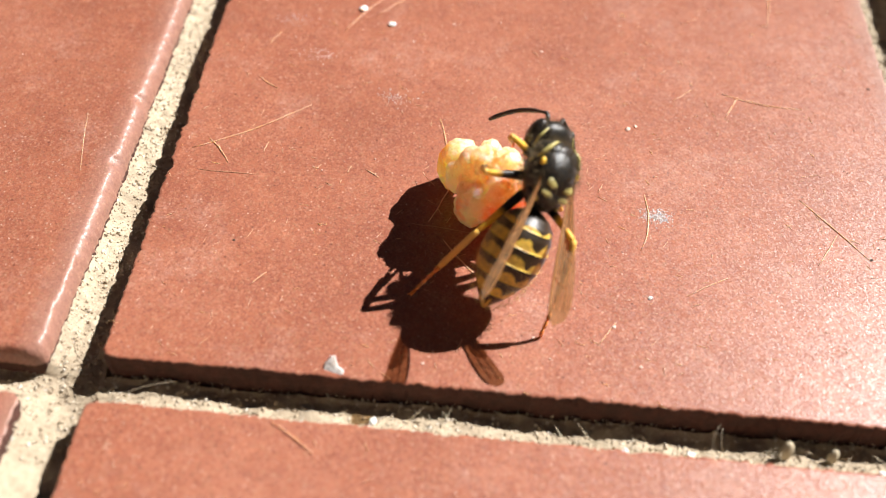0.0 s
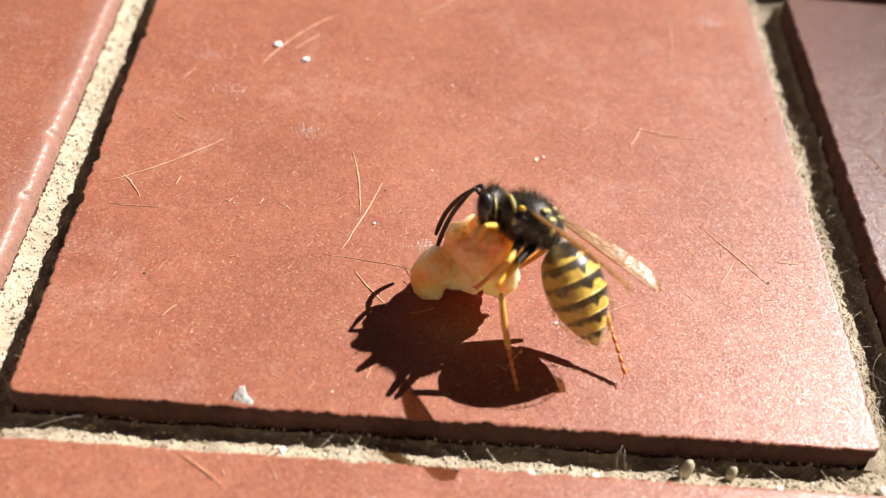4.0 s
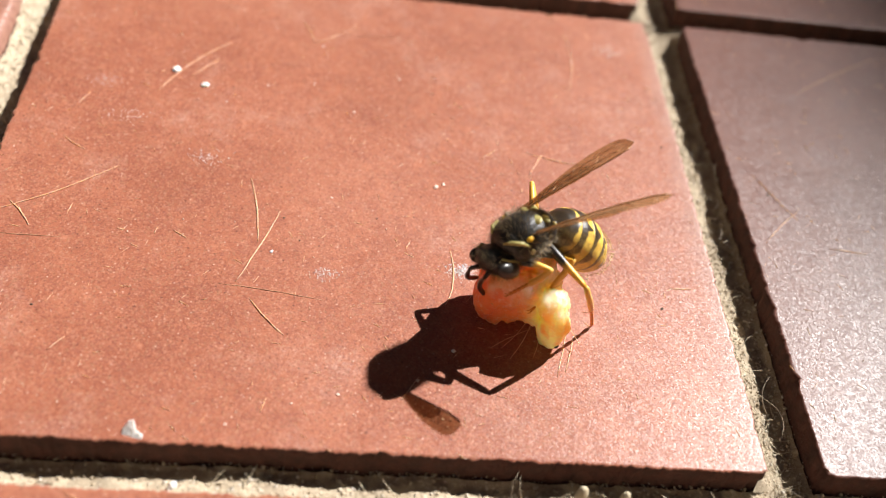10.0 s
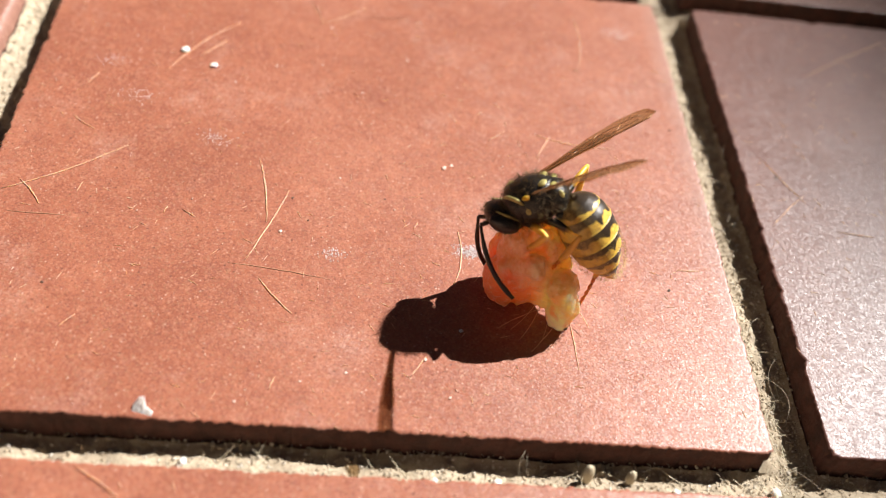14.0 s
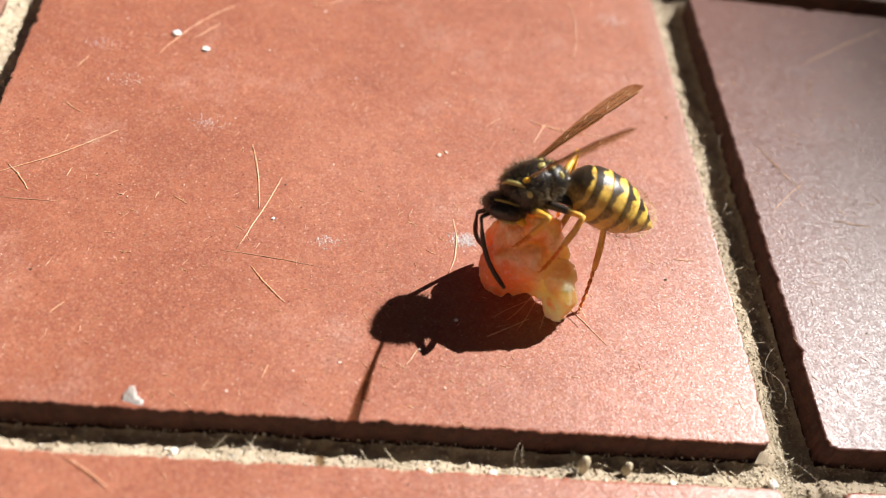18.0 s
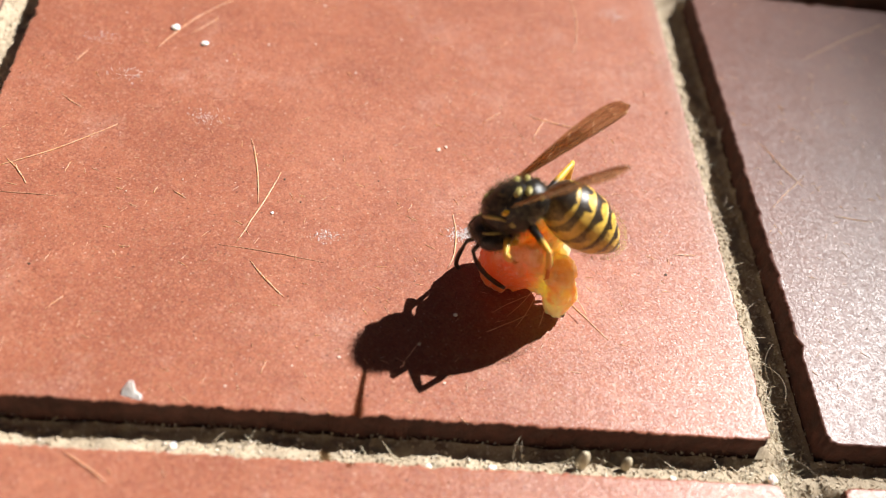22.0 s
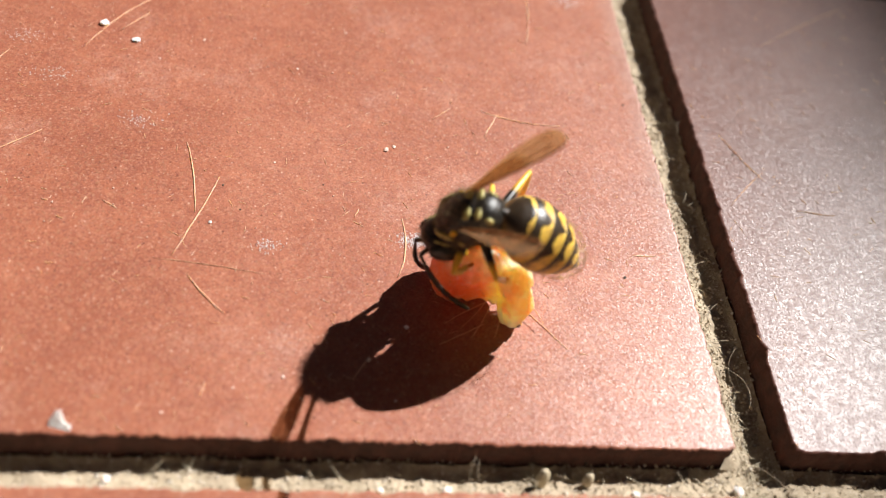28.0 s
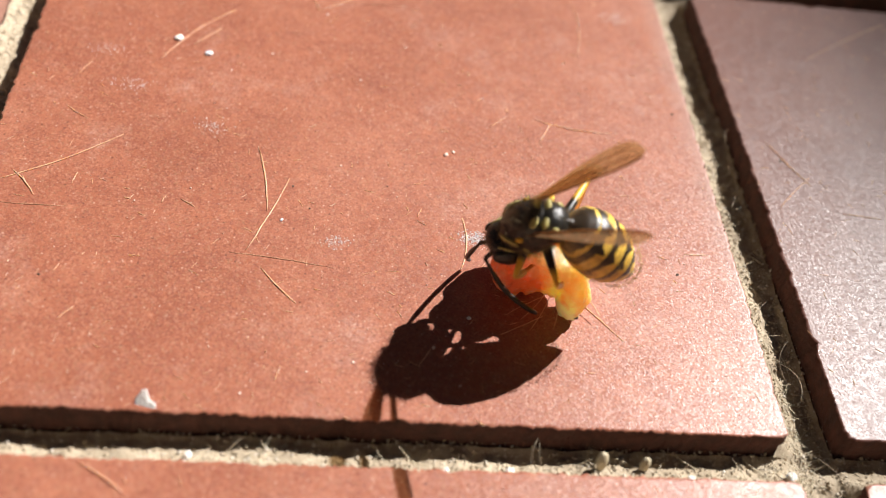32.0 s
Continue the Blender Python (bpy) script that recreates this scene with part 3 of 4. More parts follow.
        if k == 0:
            abdomen = part("abdomen", bm, BANDS, wasp, "black and yellow banded abdomen")
            parts["abdomen"] = abdomen
        else:
            part("abdomen_ring", bm, BANDS, abdomen)
    bm = bmesh.new()
    hairs(bm, 1900, (-4.6, 0, -0.1), (4.4, 2.6, 2.6), 0.34, 9, keep=lambda d: d.x < 0.7)
    tagged(part("fuzz", bm, DOWN, abdomen, smooth=False), "sparse fine hairs", kind="stuff")

    for ob in (abdomen, *abdomen.children):
        ob.data.transform(Matrix.Diagonal((1.07, 1.04, 0.98, 1)))

    # wings folded lengthwise, origin at the wing root, running along -x
    for s in (1, -1):
        def width(u):
            return 0.4 + 1.45 * math.sin(min(1.0, u / 0.78) * math.pi / 2) ** 2.0 if u < 0.82 else 1.85 * math.sqrt(max(0.0, 1 - ((u - 0.82) / 0.18) ** 2)) + 0.02

        def sheet(bm, length, scale, lift):
            rows = []
            for i in range(29):
                u = i / 28
                w = width(u) * scale
                row = []
                for j in range(7):
                    v = j / 6 - 0.28
                    z = lift + 0.35 * math.sin(u * 2.6) + 0.22 * abs(v) + 0.018 * math.sin(u * 31 + j * 1.7)
                    row.append((-u * length, s * v * w, z))
                rows.append(row)
            for dz in (0.012, -0.012):
                grid = [[bm.verts.new(Vector((x, y, z + dz)) * MM) for x, y, z in row] for row in rows]
                for p, q in zip(grid, grid[1:]):
                    for j in range(6):
                        bm.faces.new((p[j], q[j], q[j + 1], p[j + 1]))
            bmesh.ops.remove_doubles(bm, verts=bm.verts, dist=1e-7)
            return rows

        bm = bmesh.new()
        rows = sheet(bm, 12.9, 1.0, 0.0)
        wing = part("wing", bm, WING, wasp, "amber see-through folded wing")
        parts["wing", s] = wing
        bm = bmesh.new()
        sheet(bm, 8.6, 0.72, -0.22)
        hind = part("hind_wing", bm, WING, wing)
        for col, r in ((0, 0.08), (2, 0.035), (4, 0.03)):
            bm = bmesh.new()
            tube(bm, [row[col] for row in rows[:26 if col else 28]], r, 6)
            part("vein", bm, VEIN, wing, "brown wing vein")
        for a, b, k in ((0, 3, 9), (2, 5, 14), (0, 4, 19)):
            bm = bmesh.new()
            tube(bm, [rows[k][a], rows[k + 2][b]], 0.035, 5)
            part("vein", bm, VEIN, wing, "brown wing vein")

    # legs: a thigh and a shin with its foot, each along +x from its joint
    for kind, thigh, shin, foot in (("fore", 3.2, 2.6, 2.2), ("mid", 3.9, 3.3, 3.0), ("hind", 5.4, 5.0, 4.5)):
        for s in (1, -1):
            bm = bmesh.new()
            tube(bm, [(0, 0, 0), (0.5, 0, 0.08), (thigh * 0.3, 0, 0.12), (thigh * 0.6, 0, 0.08), (thigh * 0.92, 0, 0), (thigh, 0, 0)], [0.3, 0.42, 0.4, 0.34, 0.26, 0.16], 10)
            parts[kind, s, "thigh"] = part("thigh", bm, FORE_THIGH if kind == "fore" else THIGH, wasp, "black and yellow thigh")
            bm = bmesh.new()
            tube(bm, [(-0.1, 0, 0), (0.3, 0, 0.03), (shin * 0.5, 0, 0.12), (shin * 0.9, 0, 0.05), (shin, 0, 0)], [0.2, 0.28, 0.31, 0.3, 0.22], 10)
            for a in (1, -1):
                tube(bm, [(shin * 0.97, a * 0.12, 0), (shin + 0.55, a * 0.3, -0.2)], [0.05, 0.015], 5)
            low = part("shin", bm, SHIN, wasp, "yellow shin")
            parts[kind, s, "shin"] = low
            bm = bmesh.new()
            n = 5
            for k in range(n):
                x0, x1 = shin + foot * k / n, shin + foot * (k + 0.9) / n
                drop = [-0.05 * (x - shin) ** 1.5 for x in (x0, x1)]
                tube(bm, [(x0, 0, drop[0]), (x0 * 0.3 + x1 * 0.7, 0, drop[1]), (x1, 0, drop[1])], [0.13, 0.2, 0.15], 7)
            end = shin + foot
            for a in (1, -1):
                tube(bm, [(end - 0.1, a * 0.05, -0.05 * foot ** 1.5), (end + 0.22, a * 0.24, -0.05 * foot ** 1.5 - 0.05), (end + 0.36, a * 0.26, -0.05 * foot ** 1.5 - 0.25)], [0.08, 0.06, 0.02], 5)
            part("foot", bm, TOE, low, "orange jointed foot with claws")
    return parts


WASP = build_wasp()


# ---- the lump of food ----
def build_food():
    bm = bmesh.new()
    lumps = (((3.6, -2.9, 2.6), (1.9, 1.8, 2.5)), ((3.8, -3.1, 1.0), (1.2, 1.2, 1.1)), ((3.1, -2.3, 4.5), (2.1, 1.8, 1.4)), ((-3.2, 0.2, 2.7), (2.5, 2.3, 2.8)),
             ((-2.9, 0.5, 1.3), (1.9, 1.8, 1.4)), ((-1.6, -0.2, 4.3), (2.4, 2.2, 2.1)), ((0.5, -0.3, 4.4), (2.8, 2.2, 2.0)), ((1.5, 1.0, 6.0), (2.0, 2.0, 1.9)), ((0.2, 1.6, 6.0), (2.1, 1.9, 1.9)),
             ((-0.4, -1.4, 5.8), (1.5, 1.2, 1.3)), ((3.2, 0.5, 4.3), (1.3, 1.3, 1.4)), ((-0.4, 1.6, 3.0), (2.8, 1.8, 2.2)), ((0.8, 0.6, 2.2), (2.2, 1.6, 1.8)), ((-3.6, -0.6, 4.6), (1.2, 1.1, 1.2)), ((-3.0, 0.9, 5.4), (1.6, 1.5, 1.4)), ((1.4, -0.8, 2.8), (2.2, 1.8, 2.0)), ((0.1, 1.6, 7.0), (1.9, 1.7, 1.6)), ((-1.6, 2.9, 4.6), (2.5, 2.0, 2.8)), ((1.0, 3.2, 4.0), (2.4, 1.8, 2.6)), ((-3.4, 2.4, 3.6), (1.8, 1.7, 2.2)), ((-2.2, 1.1, 6.5), (2.1, 1.8, 1.7)), ((-1.0, -0.4, 2.4), (2.2, 1.8, 2.0)))
    for k, (c, r) in enumerate(lumps):
        blob(bm, c, r, u=28, v=18, rough=0.12, size=2.2)
    food = part("food_scrap", bm, FLESH)
    fuse = food.modifiers.new("fuse", "REMESH")
    fuse.mode, fuse.voxel_size, fuse.use_smooth_shade = "VOXEL", 0.00016, True
    soft = food.modifiers.new("soft", "SMOOTH")
    soft.iterations, soft.factor = 6, 0.6
    for kind, tex_size, strength in (("VORONOI", 0.0026, -0.0003), ("CLOUDS", 0.0015, 0.0006), ("CLOUDS", 0.00045, 0.00025)):
        tex = bpy.data.textures.new("lumps", kind)
        tex.noise_scale = tex_size
        push = food.modifiers.new("lumps", "DISPLACE")
        push.texture, push.strength, push.mid_level, push.texture_coords = tex, strength, 0.5, "LOCAL"
    food.data.transform(Matrix.Diagonal((0.8, 1.0, 1.08, 1)))
    tagged(food, "moist lump of pink and yellow flesh lying on the tile", "food scrap")
    bm = bmesh.new()
    blob(bm, (3.3, -4.25, 1.2), (0.26, 0.2, 0.22), u=12, v=8, rough=0.3)
    part("dark_spot", bm, ROT, food, "dark brown spot")
    for k, (x, y, z, a, e) in enumerate(((1.2, -1.7, 1.6, -120, -12), (0.7, -1.7, 1.5, -132, -10), (2.0, -2.2, 1.0, -105, -8), (4.6, -1.6, 1.2, -60, -10))):
        bm = bmesh.new()
        tube(bm, arc(4.6 - 0.7 * k, 0.04), [0.035] * 10 + [0.015], 5)
        bristle = part("bristle", bm, STRAW, food, "stiff pale bristle")
        bristle.matrix_basis = pose(x * MM, y * MM, z * MM, 0, -e, a)
    return food


FOOD = build_food()


# ---- litter on the tiles ----
def straw(x, y, heading, length, bend, thick=0.09, material=STRAW, label="thin dry straw-coloured plant fibre lying on the tile", z=0.0):
    bm = bmesh.new()
    rng = random.Random(int(x * 70 + y * 13))
    thick *= 0.62
    pts = arc(length, 0.5 * bend, max(5, int(length)), 0.05)
    pts = [(a, b + rng.uniform(-0.04, 0.04), c + thick * 0.8) for a, b, c in pts]
    tube(bm, pts, [thick * (0.6 + 0.5 * math.sin(math.pi * k / (len(pts) - 1))) for k in range(len(pts))], 6)
    for v in bm.verts:
        v.co.z = max(0.00001, v.co.z * 0.55)
    ob = part("straw", bm, material)
    ob.matrix_world = pose(x * MM, y * MM, z * MM, 0, 0, heading)
    return tagged(ob, label, "straw", group="plant fibres on the tiles")


for row in ((1.7, 25.4, 36, 13.3, -0.08), (3.1, 26.9, -51, 4.1, 0.1), (14.3, 45.9, 56, 12.8, 0.1), (17.5, 49.1, 52, 4.5, 0.0), (26.1, 32.8, -80, 9.3, 0.06),
            (29.6, 28.3, -109, 10.6, 0.02), (27.7, 16.2, -49, 5.3, -0.05), (56.3, 36.8, 64, 4.0, 0.0), (46.4, 17.1, 85, 7.3, -0.16)):
    straw(*row, thick=0.11)
for row in ((6.3, 42.4, 67, 2.4, 0.05), (10.9, 8.9, 54, 2.0, 0.0), (63.4, 64.8, -94, 11.8, 0.12), (56.4, 40.6, -9, 8.6, -0.12), (29.9, 3.6, 77, 1.6, 0.0),
            (81.9, 28.9, 47, 7.4, 0.03), (83.2, 40.0, -63, 7.9, -0.04)):
    straw(*row, thick=0.085)
for row in ((29.6, 62.0, -68, 4.5, 0.1), (30.9, 57.8, 40, 7.1, -0.1), (6.2, 37.0, -36, 3.0, -0.1), (69.7, 21.3, 2, 2.4, 0.0), (89.3, 28.9, -6, 4.2, -0.03),
            (15.4, -4.7, -34, 4.6, 0.05), (19.4, 24.5, -36, 1.7, 0.0), (17.6, 23.8, 74, 1.0, 0.0), (8.9, 25.7, 79, 1.5, 0.1), (14.0, 24.2, -15, 0.7, 0.0), (42.5, 24.2, 67, 1.2, 0.0)):
    straw(*row, thick=0.08)
for row in ((50.5, 12.1, 33, 4.9, 0.05), (-7.8, 19.4, 102, 11.7, 0.03), (4.1, 26.2, -56, 2.3, 0.0),
            (42.2, 5.8, 59, 3.0, 0.0), (92.9, 56.6, 35, 17.1, 0.02), (50.9, 38.8, 44, 2.9, 0.0)):
    straw(*row, thick=0.075)
for row in ((24.6, 17.9, -7, 10.1, 0.03), (3.0, 22.5, 0, 5.8, -0.02), (36.0, 60.0, 5, 6.0, 0.05)):
    straw(*row, thick=0.055, material=STRAW_DARK, label="hair-thin brown plant fibre lying on the tile")


# two thin straws that the wasp's foot drags along to the lump
DRAGGED = [straw(0, 0, 0, 9.2, 0.02, thick=0.085), straw(0.1, 0, 0, 4.8, 0.02, thick=0.09)]
for thing in DRAGGED:
    tagged(thing, "thin pale straw dragged over the tile by the wasp")


def crumb(x, y, size, name="crumb", material=CRUMB, label="tiny pale lime crumb lying on the tile", z=0.0, tall=0.35):
    bm = bmesh.new()
    bmesh.ops.create_icosphere(bm, subdivisions=2, radius=1)
    luck = Vector((x, y, size * 9))
    for v in bm.verts:
        p = v.co * (1 + 0.55 * noise.noise(v.co * 1.7 + luck))
        v.co = Vector((p.x * size, p.y * size * 0.8, (p.z + 0.75) * size * tall)) * MM
    ob = part(name, bm, material, smooth=False)
    ob.matrix_world = pose(x * MM, y * MM, z * MM, 0, 0, (x * 53 + y * 31) % 360)
    return tagged(ob, label, "crumb" if name == "crumb" else name.replace("_", " "), group=label[:24])


for x, y, size in ((15.8, 50.1, 0.52), (19.4, 47.7, 0.46), (45.8, 33.7, 0.28), (46.6, 34.2, 0.2), (32.3, 57.3, 0.3), (34.7, 30.8, 0.2), (26.4, 48.7, 0.22), (29.2, 22.5, 0.32), (41.7, 52.1, 0.22), (36.5, 45.2, 0.24),
                   (93.2, 53.4, 0.3), (45.8, 3.9, 0.22), (36.5, 5.9, 0.26), (43.6, 7.9, 0.3), (32.5, 4.7, 0.18), (27.1, 2.2, 0.24), (10.0, 52.0, 0.2), (22.1, 45.1, 0.2), (31.7, 49.7, 0.18), (88.0, 55.5, 0.2), (47.0, 11.5, 0.4)):
    crumb(x, y, size if size > 0.45 or 33 < y < 35 else size * 0.6, material=CRUMB if size > 0.3 else GRIT)
for x, y, size in ((68.4, 18.5, 0.17), (30.0, 27.3, 0.13), (31.8, 24.3, 0.1), (39.5, 28.2, 0.1), (8.4, 13.9, 0.14), (84.2, 36.8, 0.18), (72.8, 43.6, 0.16)):
    crumb(x, y, size, "soil_speck", SPECK, "tiny dark speck of soil lying on the tile")


def flake():
    """A thin stone flake on edge beside the joint."""
    bm = bmesh.new()
    outline = ((-1.0, 0.0), (-0.2, -0.15), (0.95, 0.05), (0.75, 0.5), (0.1, 0.75), (-0.35, 1.5), (-0.75, 1.35), (-1.05, 0.6))
    low = [bm.verts.new(Vector((x, 0.12, z)) * MM) for x, z in outline]
    high = [bm.verts.new(Vector((x * 0.86, -0.14, z * 0.88 + 0.05)) * MM) for x, z in outline]
    bm.faces.new(low)
    bm.faces.new(high[::-1])
    for k in range(len(low)):
        bm.faces.new((low[k], high[k], high[(k + 1) % len(low)], low[(k + 1) % len(low)]))
    bmesh.ops.triangulate(bm, faces=bm.faces[:])
    bmesh.ops.recalc_face_normals(bm, faces=bm.faces[:])
    ob = part("stone_flake", bm, CHIP, smooth=False)
    ob.matrix_world = pose(19.7 * MM, 0.5 * MM, -0.15 * MM, -58, 0, -14)
    tagged(ob, "small pale grey stone flake beside the joint", "stone flake")


flake()
for x, y, h, w in ((58.0, -2.2, 1.1, 0.62), (62.0, -2.1, 0.8, 0.5)):
    bm = bmesh.new()
    blob(bm, (0, 0, h * 0.8), (w, w * 0.7, h), u=18, v=12, rough=0.12)
    ob = part("seed_husk", bm, SEED)
    ob.matrix_world = pose(x * MM, y * MM, grout_height(x, y) * MM, -18, 8, 10)
    tagged(ob, "oval beige seed husk standing in the sandy joint", "seed husk", group="seed husks")
for x, y, size in ((23.4, -2.6, 0.38), (75.0, -2.9, 0.5), (50.0, -3.0, 0.42), (44.6, -3.2, 0.3), (66.0, -3.1, 0.33)):
    crumb(x, y, size, "grit", CRUMB, "white grit grain lying on the sandy joint", z=grout_height(x, y), tall=0.9)

rng = random.Random(21)
for x, y, length, heading, tilt, bend in ((78.0, 35.5, 5.0, 265, 12, 0.16), (79.3, 33.0, 3.4, 240, 20, 0.2), (77.2, 10.5, 5.5, 280, 10, 0.2), (78.2, 8.0, 4.2, 85, 25, 0.22), (76.6, 0.5, 6.5, 300, 12, 0.12), (77.8, -1.5, 5.0, 245, 10, 0.1),
                                         (79.8, 42.0, 3.0, 40, 30, 0.3), (80.2, 40.5, 2.6, 110, 35, 0.3), (79.0, 30.0, 4.0, 275, 5, 0.2), (77.0, 14.0, 3.6, 70, 12, 0.2), (52.0, -2.4, 2.6, 75, 35, 0.1), (53.0, -2.2, 2.2, 100, 40, 0.12), (1.0, -3.0, 7.0, 20, 5, 0.05)):
    bm = bmesh.new()
    tube(bm, arc(length, bend, 10, 0.3), [0.028] * 10 + [0.012], 5)
    ob = part("fibre", bm, WEB)
    ob.matrix_world = pose(x * MM, y * MM, (grout_height(x, y) + 0.3) * MM, 0, -tilt, heading)
    tagged(ob, "fine dusty fibre caught in the sandy joint", "fibre", group="fibres in the joints")


def chaff():
    """Short bits of straw and fibre matted in the joints, thickest at the crossing."""
    rng = np.random.default_rng(33)
    bm = bmesh.new()
    for k in range(230):
        if k < 120:
            x, y = 76.6 + rng.normal(0, 1.0), 1.5 + rng.normal(0, 4.5)
        elif k < 170:
            x, y = rng.uniform(75.3, 78.2), rng.uniform(-4, 62)
        else:
            x, y = rng.uniform(25, 76), rng.uniform(-3.6, -1.6)
        if joint_distance(x, y) < 0.2:
            continue
        length, a, up = rng.uniform(0.7, 2.6), rng.uniform(0, 2 * math.pi), rng.uniform(-0.1, 0.45)
        z = grout_height(x, y) + 0.15
        bow = rng.uniform(-0.2, 0.2)
        pts = [(x + length * (u * math.cos(a) - bow * u * (1 - u) * math.sin(a)), y + length * (u * math.sin(a) + bow * u * (1 - u) * math.cos(a)), z + up * u * length) for u in (0, 0.33, 0.66, 1)]
        if max(joint_distance(p[0], p[1]) < 0.0 and p[2] < 0.1 for p in pts):
            continue
        tube(bm, pts, [0.03, 0.035, 0.03, 0.015], 4)
    ob = part("chaff", bm, SEED, smooth=False)
    tagged(ob, "matted bits of straw and fibre in the sandy joints", "chaff", kind="stuff")


chaff()


def dust():
    """Fine grit strewn over the tiles, too small to count."""
    ball = bmesh.new()
    bmesh.ops.create_icosphere(ball, subdivisions=1, radius=1)
    shape = np.array([v.co[:] for v in ball.verts])
    tris = np.array([[v.index for v in f.verts] for f in ball.faces])
    ball.free()
    rng = np.random.default_rng(11)
    pts, fs = [], []
    while len(pts) < 2600:
        x, y = rng.uniform(-30, 125), rng.uniform(-25, 110)
        if joint_distance(x, y) > -0.7:
            continue
        size = 0.02 + 0.06 * rng.random() ** 5
        fs.append(tris + len(pts) * len(shape))
        pts.append((shape * rng.uniform(0.5, 1.4, 3) * size + (x, y, size * 0.5)) * MM)
    ob = new("dust", soup("dust", np.concatenate(pts).tolist(), np.concatenate(fs).tolist(), GRIT))
    tagged(ob, "fine pale grit strewn over the tiles", "dust", kind="stuff")
    pts, fs = [], []
    while len(pts) < 900:
        x, y = rng.uniform(-20, 115), rng.uniform(-15, 95)
        if joint_distance(x, y) > -1.0:
            continue
        a, l = rng.uniform(0, math.pi), rng.uniform(0.3, 1.4)
        body = shape * (l * 0.5, 0.028, 0.028)
        turned = np.stack((body[:, 0] * math.cos(a) - body[:, 1] * math.sin(a), body[:, 0] * math.sin(a) + body[:, 1] * math.cos(a), body[:, 2]), 1)
        fs.append(tris + len(pts) * len(shape))
        pts.append((turned + (x, y, 0.03)) * MM)
    ob = new("lint", soup("lint", np.concatenate(pts).tolist(), np.concatenate(fs).tolist(), STRAW))
    tagged(ob, "short bits of straw lint strewn over the tiles", "lint", kind="stuff")

    for x0, y0, w, h, count in ((48.1, 21.6, 1.5, 1.0, 130), (21.0, 35.5, 2.2, 1.4, 25), (12.0, 41.5, 2.5, 1.5, 25), (8.5, 47.0, 2.0, 1.2, 20), (69.0, 62.0, 2.0, 1.5, 40), (34.5, 20.0, 1.2, 0.8, 30)):
        pts, fs = [], []
        for k in range(count * 4):
            size = rng.uniform(0.02, 0.065)
            fs.append(tris + k * len(shape))
            pts.append((shape * (size, size, size * 0.35) * rng.uniform(0.6, 1.6, 3) + (x0 + rng.normal(0, w * 0.5), y0 + rng.normal(0, h * 0.5), 0.01)) * MM)
        ob = new("powder", soup("powder", np.concatenate(pts).tolist(), np.concatenate(fs).tolist(), CRUMB))
        tagged(ob, "faint smear of pale lime powder on the tile", "powder", kind="stuff")


dust()
bedding()
lay_tiles()


